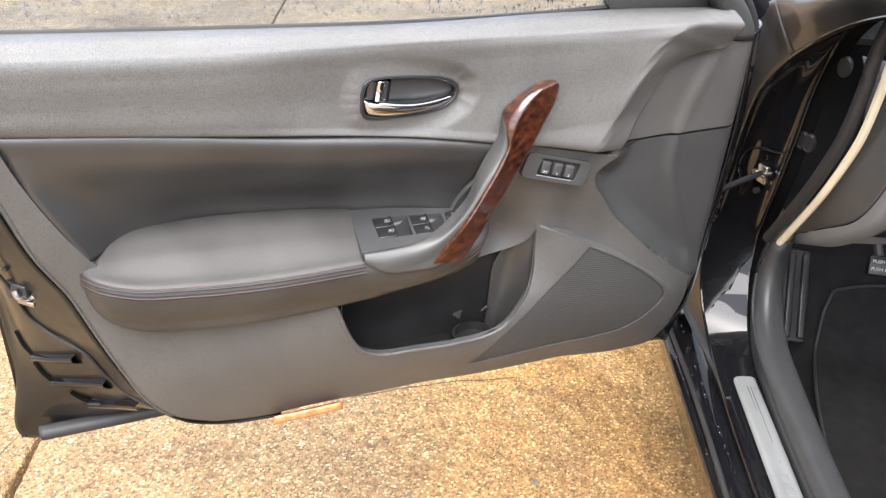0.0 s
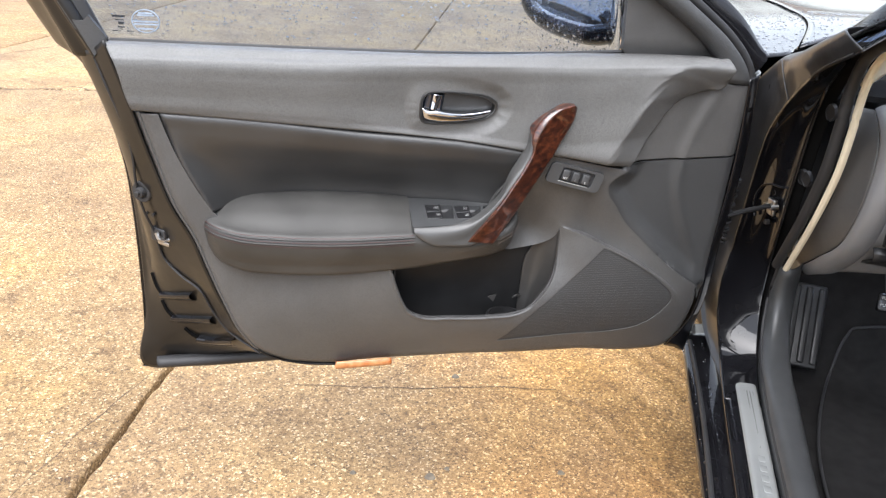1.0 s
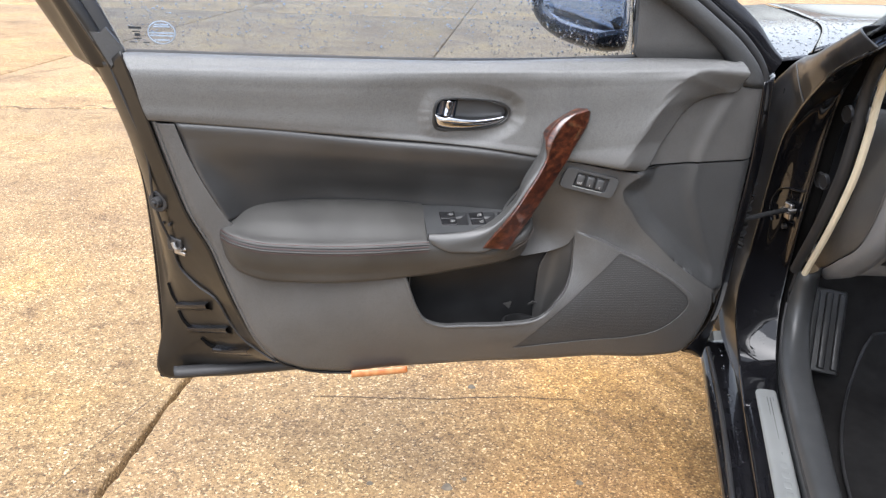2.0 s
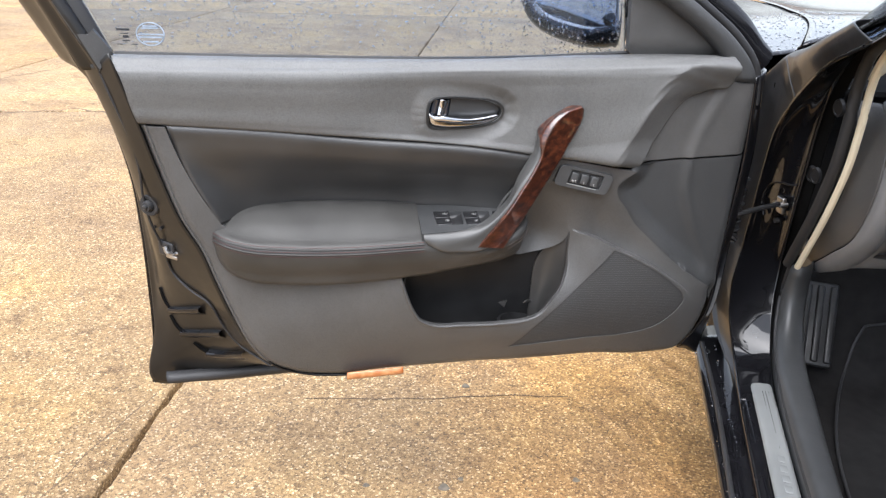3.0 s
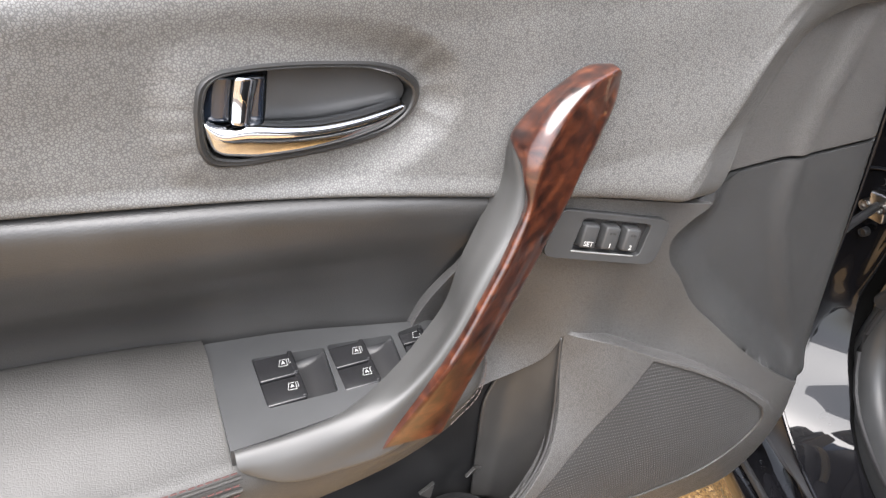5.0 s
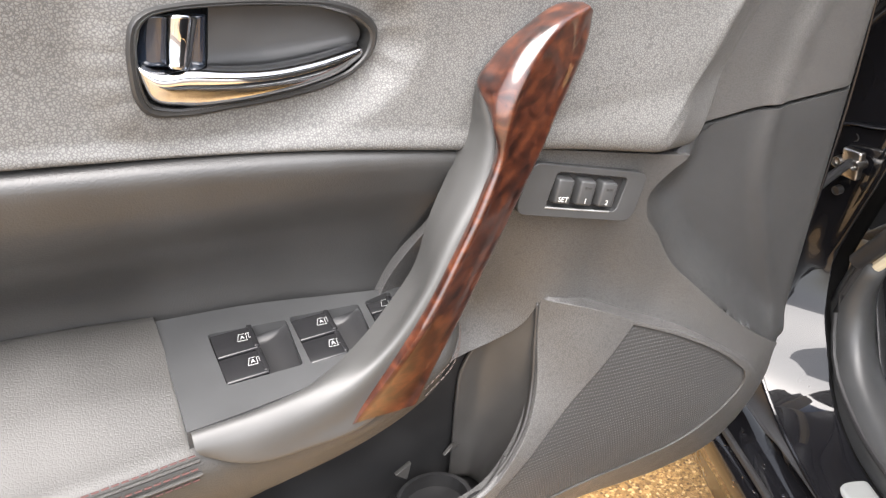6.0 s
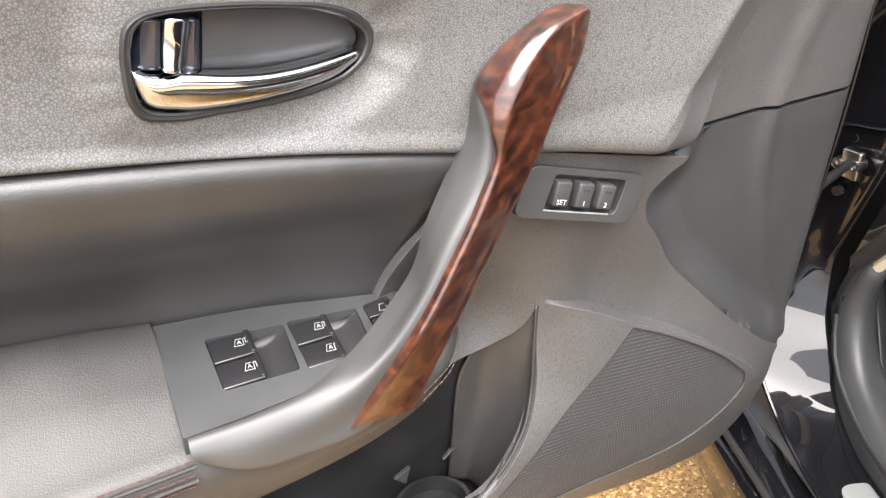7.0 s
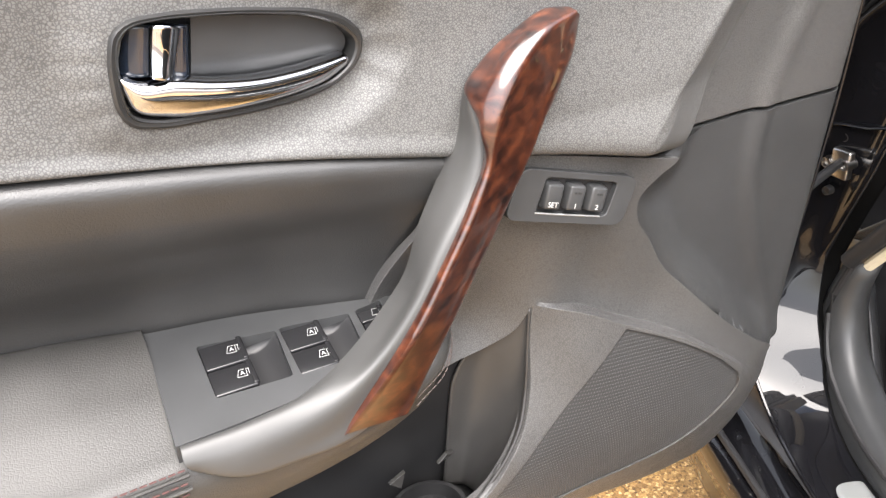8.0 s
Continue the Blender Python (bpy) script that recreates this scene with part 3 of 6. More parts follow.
# hinge side covers
KINK = [(0.684, 0.912), (0.669, 0.881), (0.652, 0.842), (0.638, 0.785), (0.636, 0.751), (0.641, 0.715), (0.655, 0.678), (0.678, 0.625), (0.705, 0.575)]
kink = spline(KINK, 80)
cover_rim = spline(COVER_LINE, 120)


def cover_depth(p):
    """A flat face with a shallow step, that slopes up to the lower panel along its curved border."""
    at = np.interp(p[:, 1], kink[::-1, 1], kink[::-1, 0])
    side = np.clip((p[:, 0] - at) / 0.012 + 0.5, 0, 1)
    flat = 0.888 - 0.003 * np.exp(-((p[:, 0] - at) / 0.010)**2) - 0.005 * side * side * (3 - 2 * side) + 0.02 * np.clip((p[:, 0] - 0.725) / 0.03, 0, 1)**2
    near = np.sqrt(((p[:, None] - cover_rim[None])**2).sum(2).min(1))
    k = np.clip(near / 0.034, 0, 1) * (p[:, 1] < 0.786) + (p[:, 1] >= 0.786)
    k = np.where(k < 0.8, 0.85 * k / 0.8, 0.85 + 0.75 * (k - 0.8))
    return lower_depth(p) + 0.002 + (flat - lower_depth(p) - 0.002) * np.clip(k, 0, 1)


cover_lo = path([(0.528, 0.774), (0.638, 0.782)], [(0.638, 0.782), (0.748, 0.787)], [(0.748, 0.787), (0.741, 0.648), (0.738, 0.585), (0.736, 0.53), (0.733, 0.50)],
                [(0.733, 0.50), (0.728, 0.522)], [(0.728, 0.522), (0.678, 0.554), (0.627, 0.590), (0.573, 0.637), (0.544, 0.663), (0.519, 0.697), (0.503, 0.719), (0.498, 0.740), (0.508, 0.7575), (0.528, 0.774)])
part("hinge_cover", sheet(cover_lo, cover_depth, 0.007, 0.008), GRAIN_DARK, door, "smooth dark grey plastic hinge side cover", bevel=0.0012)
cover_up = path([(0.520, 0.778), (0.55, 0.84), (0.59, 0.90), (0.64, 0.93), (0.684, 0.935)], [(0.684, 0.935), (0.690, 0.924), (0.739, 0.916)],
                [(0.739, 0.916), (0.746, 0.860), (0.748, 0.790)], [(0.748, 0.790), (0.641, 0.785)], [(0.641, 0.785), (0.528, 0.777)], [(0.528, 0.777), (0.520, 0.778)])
# darker plastic than the roll, carrying the shade of the recess in its tone
part("hinge_cover_upper", sheet(cover_up, cover_depth, 0.009, 0.008), CARD, door, "grained recessed corner cover, toned darker for the recess's shade", bevel=0.0015)

# padded upper roll
def crisp(row, *at, k=0.1):
    """The row with a tight corner at the points given."""
    row = [np.array(p) for p in row]
    out = []
    for i, p in enumerate(row):
        if i in at:
            out += [p + (row[i - 1] - p) * k, p, p + (row[i + 1] - p) * k]
        else:
            out.append(p)
    return out


pad_rows = [
    [(-0.300, 0.930, 0.948), (0.0, 0.930, 0.945), (0.25, 0.928, 0.946), (0.42, 0.922, 0.954), (0.56, 0.914, 0.959), (0.660, 0.905, 0.960), (0.687, 0.908, 0.957), (0.692, 0.915, 0.955)],
    [(-0.299, 0.896, 0.947), (0.0, 0.896, 0.945), (0.25, 0.896, 0.947), (0.42, 0.890, 0.954), (0.56, 0.874, 0.958), (0.655, 0.866, 0.959), (0.687, 0.870, 0.957), (0.692, 0.892, 0.955)],
    [(-0.294, 0.886, 0.9385), (0.0, 0.886, 0.937), (0.25, 0.887, 0.941), (0.42, 0.880, 0.947), (0.55, 0.865, 0.953), (0.640, 0.858, 0.956), (0.687, 0.862, 0.954), (0.692, 0.890, 0.952)],
    [(-0.290, 0.8785, 0.9315), (0.0, 0.8775, 0.931), (0.25, 0.8800, 0.9355), (0.42, 0.8715, 0.941), (0.54, 0.858, 0.947), (0.612, 0.852, 0.9520), (0.687, 0.855, 0.949), (0.692, 0.888, 0.946)],
    [(-0.288, 0.8772, 0.927), (0.0, 0.8752, 0.9265), (0.25, 0.8795, 0.931), (0.42, 0.869, 0.936), (0.53, 0.857, 0.941), (0.588, 0.850, 0.945), (0.684, 0.872, 0.914), (0.690, 0.890, 0.909)],
    [(-0.283, 0.877, 0.908), (0.0, 0.875, 0.905), (0.25, 0.8835, 0.907), (0.42, 0.868, 0.914), (0.51, 0.857, 0.922), (0.562, 0.850, 0.928), (0.650, 0.878, 0.907), (0.655, 0.890, 0.903)],
    [(-0.278, 0.880, 0.880), (0.0, 0.879, 0.872), (0.25, 0.8885, 0.862), (0.40, 0.872, 0.866), (0.48, 0.861, 0.878), (0.543, 0.850, 0.891), (0.612, 0.880, 0.893), (0.617, 0.890, 0.888)],
    [(-0.273, 0.882, 0.862), (0.0, 0.881, 0.845), (0.25, 0.8870, 0.824), (0.38, 0.873, 0.813), (0.45, 0.864, 0.819), (0.508, 0.852, 0.829), (0.567, 0.880, 0.829), (0.571, 0.890, 0.825)],
    [(-0.271, 0.886, 0.855), (0.0, 0.884, 0.834), (0.25, 0.884, 0.811), (0.37, 0.877, 0.794), (0.43, 0.870, 0.787), (0.486, 0.857, 0.780), (0.530, 0.877, 0.771), (0.534, 0.890, 0.768)],
    [(-0.271, 0.900, 0.854), (0.0, 0.900, 0.833), (0.25, 0.898, 0.810), (0.37, 0.893, 0.793), (0.43, 0.886, 0.786), (0.486, 0.874, 0.779), (0.532, 0.885, 0.770), (0.535, 0.892, 0.767)]]
pad = loft([crisp(row, 5, 6) for row in pad_rows], 300, 130)
# opening for the inside handle
BZ = [(0.1628, 0.8789), (0.1657, 0.8874), (0.1720, 0.8917), (0.1867, 0.8938), (0.2135, 0.8937), (0.2422, 0.8915), (0.2703, 0.8874), (0.2855, 0.8811), (0.2929, 0.8726), (0.2916, 0.8614), (0.2817, 0.8515), (0.2654, 0.8448), (0.2381, 0.8410), (0.2072, 0.8401), (0.1789, 0.8407), (0.1671, 0.8439), (0.1628, 0.8510), (0.1616, 0.8635)]
BZ_IN = [(0.1664, 0.8751), (0.1686, 0.8837), (0.1729, 0.8887), (0.1833, 0.8910), (0.2017, 0.8913), (0.2353, 0.8895), (0.2660, 0.8845), (0.2807, 0.8778), (0.2880, 0.8699), (0.2853, 0.8602), (0.2763, 0.8528), (0.2573, 0.8478), (0.2314, 0.8451), (0.2014, 0.8446), (0.1766, 0.8462), (0.1691, 0.8492), (0.1664, 0.8567), (0.1662, 0.8660)]
bz = spline(BZ, 90, True)
bc = bz.mean(0)


def pad_face(p):
    """The face of the roll round the handle."""
    return 0.882 + 0.09 * (p[:, 0] - 0.165) + 0.04 * (0.87 - p[:, 1])


# the roll dips smoothly to the handle's surround
flat_p = np.array([(v.co.x, v.co.z) for v in pad.verts])
away = np.sqrt(((flat_p[:, None] - bz[None, ::3])**2).sum(2).min(1))
away[inside(flat_p, bz)] = 0.0
dip = np.clip(1 - (away - 0.003) / 0.023, 0, 1)
dip = dip * dip * (3 - 2 * dip)
for v, k, y in zip(pad.verts, dip, pad_face(flat_p)):
    if v.co.y < 0.905:
        v.co.y += k * (y + 0.0005 - v.co.y)
mids = [f.calc_center_median() for f in pad.faces]
inner = inside(np.array([(m.x, m.z) for m in mids]), bc + (bz - bc) * 0.94)
bmesh.ops.delete(pad, geom=[f for f, k in zip(list(pad.faces), inner) if k], context='FACES')
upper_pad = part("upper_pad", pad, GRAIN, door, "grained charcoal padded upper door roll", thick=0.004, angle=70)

# leather insert between the roll and the armrest
part("leather_insert", loft([
    [(-0.236, 0.899, 0.856), (-0.096, 0.899, 0.848), (0.071, 0.897, 0.830), (0.238, 0.893, 0.815), (0.360, 0.890, 0.799)],
    [(-0.232, 0.887, 0.849), (-0.096, 0.886, 0.840), (0.071, 0.884, 0.822), (0.238, 0.880, 0.807), (0.352, 0.880, 0.792)],
    [(-0.226, 0.889, 0.826), (-0.090, 0.888, 0.815), (0.075, 0.887, 0.799), (0.238, 0.884, 0.787), (0.345, 0.884, 0.776)],
    [(-0.2095, 0.889, 0.779), (-0.182, 0.902, 0.773), (-0.075, 0.915, 0.765), (0.08, 0.915, 0.757), (0.235, 0.910, 0.750), (0.330, 0.898, 0.745)],
    [(-0.183, 0.890, 0.724), (-0.152, 0.914, 0.722), (-0.062, 0.938, 0.722), (0.06, 0.940, 0.720), (0.20, 0.935, 0.712), (0.315, 0.912, 0.705)],
    [(-0.164, 0.892, 0.688), (-0.138, 0.922, 0.688), (-0.062, 0.945, 0.690), (0.06, 0.946, 0.690), (0.17, 0.942, 0.680), (0.235, 0.932, 0.680), (0.315, 0.911, 0.678)]], 70, 40), LEATHER, door, "smooth black leather door insert", thick=0.004, angle=70)

# armrest
def arm_ring(x, back, front, top_b, top_f, low, drop, lip=0.006):
    """A section of the armrest at x: a cushion with a rounded front, a band under it and a flat back."""
    return [(x, back, top_b), (x, back * 0.5 + front * 0.5 + 0.004, (top_b + top_f) / 2 + 0.003), (x, front + 0.016, top_f + 0.002), (x, front + 0.005, top_f - 0.003), (x, front, top_f - 0.012),
            (x, front + 0.001, (top_f + low) / 2), (x, front + 0.008, low + 0.004), (x, front + 0.013, low - 0.006), (x, front + lip + 0.012, drop + 0.006), (x, front + 0.034, drop - 0.002), (x, back, drop - 0.004), (x, back + 0.002, (top_b + drop) / 2)]


arm_sections = [
    arm_ring(-0.182, 0.925, 0.905, 0.672, 0.670, 0.648, 0.640),
    arm_ring(-0.176, 0.930, 0.884, 0.682, 0.676, 0.636, 0.622),
    arm_ring(-0.160, 0.936, 0.866, 0.691, 0.674, 0.627, 0.604),
    arm_ring(-0.125, 0.940, 0.852, 0.700, 0.668, 0.618, 0.590),
    arm_ring(-0.060, 0.943, 0.845, 0.705, 0.663, 0.612, 0.583),
    arm_ring(0.040, 0.944, 0.842, 0.704, 0.660, 0.610, 0.581),
    arm_ring(0.120, 0.944, 0.842, 0.699, 0.662, 0.611, 0.586),
    arm_ring(0.1592, 0.943, 0.843, 0.6945, 0.663, 0.611, 0.589)]
armrest = part("armrest", loft(arm_sections, 72, 70, True, True), ARM_LEATHER, door, "padded black leather armrest with red stitching", angle=60)
arm_right = [
    arm_ring(0.145, 0.943, 0.8427, 0.668, 0.6625, 0.611, 0.5885),
    arm_ring(0.1600, 0.942, 0.8431, 0.668, 0.6628, 0.611, 0.589),
    arm_ring(0.220, 0.930, 0.845, 0.668, 0.655, 0.612, 0.596),
    arm_ring(0.270, 0.920, 0.848, 0.672, 0.652, 0.618, 0.602),
    arm_ring(0.306, 0.915, 0.853, 0.678, 0.662, 0.628, 0.608),
    arm_ring(0.333, 0.915, 0.862, 0.684, 0.674, 0.640, 0.616),
    arm_ring(0.347, 0.916, 0.878, 0.688, 0.682, 0.652, 0.628),
    arm_ring(0.352, 0.918, 0.898, 0.688, 0.686, 0.664, 0.642)]
arm_base = part("armrest_base", loft(arm_right, 72, 40, True, True), ARM_LEATHER, door, "leather wrapped armrest end under the handle", angle=60)

# stitched seam along the armrest's front: a welt and two rows of red thread
front_line = np.array([[s[4][0], s[4][1], s[4][2]] for s in arm_sections])
for dz, dy, r in ((0.007, -0.0008, 0.0013), (-0.001, -0.0012, 0.0013)):
    part("welt", tube([(x, y + dy + (0.002 if dz > 0 else 0), z + dz) for x, y, z in front_line], r, 120, 6), ARM_LEATHER, armrest)


def stitches(line, length, gap, r):
    c = spline(line, 600)
    s = np.r_[0, np.cumsum(np.linalg.norm(np.diff(c, axis=0), axis=1))]
    out, at = [], 0.0
    while at + length < s[-1]:
        seg = [np.array([np.interp(at + f * length, s, c[:, k]) for k in range(3)]) for f in (0, 0.5, 1)]
        out.append(tube(seg, r, 4, 5))
        at += length + gap
    return merge(*out)


end_line = np.array([[q[4][0], q[4][1], q[4][2]] for q in arm_right[4:]])
for dz in (-0.004, -0.010):
    part("stitching", stitches([(x + 0.0006, y - 0.0006, z + dz) for x, y, z in end_line], 0.0038, 0.0012, 0.0004), GREY_THREAD, arm_base, "row of fine grey stitches", kind="stuff")
for dz, dy in ((0.0105, 0.0018), (0.003, -0.0010), (-0.005, -0.0008)):
    part("stitching", stitches([(x, y + dy, z + dz) for x, y, z in front_line], 0.0038, 0.0012, 0.0006), THREAD, armrest, "row of dark red stitches", kind="stuff")


# ---- switch panel on the armrest ----
def plate_z(x, y):
    return 0.6885 + 0.22 * (y - 0.913) + 0.03 * (x - 0.19)


def flat_on_arm(p, d):
    return np.c_[p[:, 0], p[:, 1], plate_z(p[:, 0], p[:, 1]) - d]


def rounded(x0, x1, y0, y1, r, skew=0.0, n=5):
    """A rounded four-sided outline; skew shifts it in x with y."""
    out = []
    for cx, cy, a0 in ((x1 - r, y0 + r, -90), (x1 - r, y1 - r, 0), (x0 + r, y1 - r, 90), (x0 + r, y0 + r, 180)):
        for k in range(n):
            a = radians(a0 + 90 * k / (n - 1))
            px, py = cx + r * math.cos(a), cy + r * math.sin(a)
            out.append((px + skew * (py - y0), py))
    return np.array(out)


def well(a, b, c, d, r=0.0025):
    """A four-cornered opening with small rounded corners."""
    out = []
    q = [np.array(v, float) for v in (a, b, c, d)]
    for i in range(4):
        p, o, m = q[i - 1], q[i], q[(i + 1) % 4]
        u, w = (p - o) / np.linalg.norm(p - o), (m - o) / np.linalg.norm(m - o)
        for t in np.linspace(0, 1, 5):
            out.append((1 - t)**2 * (o + r * u) + 2 * t * (1 - t) * o + t * t * (o + r * w))
    return np.array(out)


WELLS = [well((0.1851, 0.8732), (0.2312, 0.8708), (0.2344, 0.9093), (0.1857, 0.9158)), well((0.2359, 0.8692), (0.2797, 0.8722), (0.2830, 0.9046), (0.2367, 0.9105)), well((0.2864, 0.8840), (0.3055, 0.8905), (0.3075, 0.9075), (0.2876, 0.9050))]
plate_edge = path([(0.1600, 0.9385), (0.156, 0.851)], [(0.156, 0.851), (0.1956, 0.852), (0.232, 0.855), (0.262, 0.863), (0.29, 0.878), (0.320, 0.898)], [(0.320, 0.898), (0.322, 0.907)], [(0.322, 0.907), (0.27, 0.919), (0.222, 0.930), (0.1600, 0.9385)])
switch_panel = part("switch_panel", sheet(plate_edge, 0.0, 0.012, 0.016, holes=WELLS, hole_depth=0.014, place=flat_on_arm), PLATE, door, "satin dark grey window switch panel", bevel=0.0008)
for w in WELLS:
    x0, x1 = w[:, 0].min(), w[:, 0].max()
    part("switch_well", sheet(w, lambda p: 0.0125 - 0.0095 * np.clip((p[:, 0] - x0 - 0.62 * (x1 - x0)) / (0.36 * (x1 - x0)), 0, 1)**2, 0.003, 0.001, place=flat_on_arm), DARK, switch_panel, "scooped dark well beside the switches", angle=60)


def rocker(x0, y0, w, l, rise):
    """A window switch: a flat cap with rounded edges and a raised lip at its finger end."""
    tilt = Euler((math.atan(0.22), radians(-1.7), radians(-1.5))).to_matrix()
    z = plate_z(x0, y0) + rise
    cap = block((w, l, 0.010), (x0, y0, z - 0.0047), tilt, 0.0012, 3)
    lip = turned(block((0.0035, l * 0.98, 0.0022), (0, 0, 0), None, 0.0009, 3), Matrix.Translation((x0 + w * 0.5 - 0.0012, y0, z + 0.0002)) @ tilt.to_4x4() @ Matrix.Rotation(radians(14), 4, 'Y'))
    return merge(cap, lip)


def window_icon(x, y, parent, letter="A"):
    """A pane outline with a letter and two strokes, printed on a switch."""
    z = plate_z(x, y) + 0.0005
    m = Matrix.Translation((x, y, z)) @ Euler((radians(12.4), radians(-1.7), radians(-6))).to_matrix().to_4x4() @ Matrix.Scale(0.82, 4)
    w = 0.0003
    bars = [(0.0003, 0.0034, 0.0042, w), (0.0003, -0.0034, 0.0074, w), (0.0036, 0, w, 0.0068), (0.0054, 0.0008, w, 0.0052), (0.0067, 0.0008, w, 0.0052), (0.0049, 0.0033, 0.0013, w), (0.0062, 0.0033, 0.0013, w)]
    slant = turned(block((w, 0.0071, 0.0002)), Matrix.Translation((-0.0026, 0, 0)) @ Matrix.Rotation(radians(-16), 4, 'Z'))
    part("switch_icon", turned(merge(slant, *[block((a, b, 0.0002), (p, q, 0)) for p, q, a, b in bars]), m), INK, parent, "white printed window symbol")
    if letter:
        lettering("switch_letter", letter, 0.0048, m @ Matrix.Translation((0.0005, -0.0001, 0)), INK, parent, depth=0.0001)


for wx, wide, ys in ((0.1985, 0.0260, (0.8841, 0.9045)), (0.2485, 0.0250, (0.8790, 0.8985))):
    for y in ys:
        sw = part("window_switch", rocker(wx + 0.0006 * (y > 0.89), y, wide, 0.0197 if wx < 0.2 else 0.0188, 0.0), GLOSS_DARK, switch_panel, "black window switch with white symbol")
        window_icon(wx + 0.0055, y + 0.0005, sw)
lock = part("lock_switch", rocker(0.2965, 0.8985, 0.0175, 0.0105, 0.0), GLOSS_DARK, switch_panel, "black lock switch with white symbol")
window_icon(0.2995, 0.8985, lock, '')
part("lock_switch", rocker(0.2965, 0.8885, 0.0175, 0.0080, 0.0), GLOSS_DARK, switch_panel, "black lock switch")

# ---- grab handle ----
WL = [(0.4152, 0.8660, 0.8823), (0.3982, 0.8680, 0.8819), (0.3768, 0.8700, 0.8706), (0.3552, 0.8690, 0.8547), (0.3441, 0.8660, 0.8415), (0.3473, 0.8580, 0.8292), (0.3492, 0.8510, 0.8074), (0.3377, 0.8460, 0.7832), (0.3145, 0.8400, 0.7452), (0.2945, 0.8370, 0.7138), (0.2743, 0.8380, 0.6852), (0.2475, 0.8410, 0.6489)]
WR = [(0.4205, 0.864, 0.8775), (0.420, 0.864, 0.867), (0.417, 0.863, 0.8545), (0.411, 0.862, 0.842), (0.4055, 0.861, 0.8306), (0.3987, 0.860, 0.819), (0.3896, 0.859, 0.799), (0.375, 0.857, 0.773), (0.350, 0.854, 0.729), (0.3295, 0.851, 0.695), (0.3110, 0.848, 0.667), (0.2955, 0.8435, 0.6455)]
CREST_A = [(0.4146, 0.8620, 0.8817), (0.3863, 0.8570, 0.8773), (0.3652, 0.8530, 0.8652), (0.3520, 0.8510, 0.8483), (0.3450, 0.8500, 0.8319), (0.3442, 0.8490, 0.8224), (0.3472, 0.8475, 0.8089), (0.3369, 0.8430, 0.7846), (0.3148, 0.8380, 0.7462), (0.2952, 0.8355, 0.7144), (0.2750, 0.8365, 0.6859), (0.2490, 0.8398, 0.6496)]
CREST_B = [(0.4157, 0.8600, 0.8801), (0.3873, 0.8500, 0.8737), (0.3689, 0.8450, 0.8589), (0.3576, 0.8430, 0.8418), (0.3513, 0.8420, 0.8268), (0.3495, 0.8420, 0.8155), (0.3477, 0.8420, 0.8039), (0.3404, 0.8395, 0.7853), (0.3183, 0.8355, 0.7465), (0.2987, 0.8330, 0.7148), (0.2786, 0.8340, 0.6863), (0.2535, 0.8390, 0.6505)]
crest = [tuple(0.5 * (np.array(a) + np.array(b)) - (0.0008, 0.0006, -0.0008)) for a, b in zip(CREST_A, CREST_B)]
side_a = [tuple(0.5 * (np.array(a) + np.array(b))) for a, b in zip(WL, CREST_A)]
face_0 = [tuple(0.94 * np.array(a) + 0.06 * np.array(b)) for a, b in zip(CREST_B, WR)]
face_a = [tuple(0.7 * np.array(a) + 0.3 * np.array(b) - (0, 0.0004, 0)) for a, b in zip(CREST_B, WR)]
face_b = [tuple(0.3 * np.array(a) + 0.7 * np.array(b) - (0, 0.0008, 0)) for a, b in zip(CREST_B, WR)]
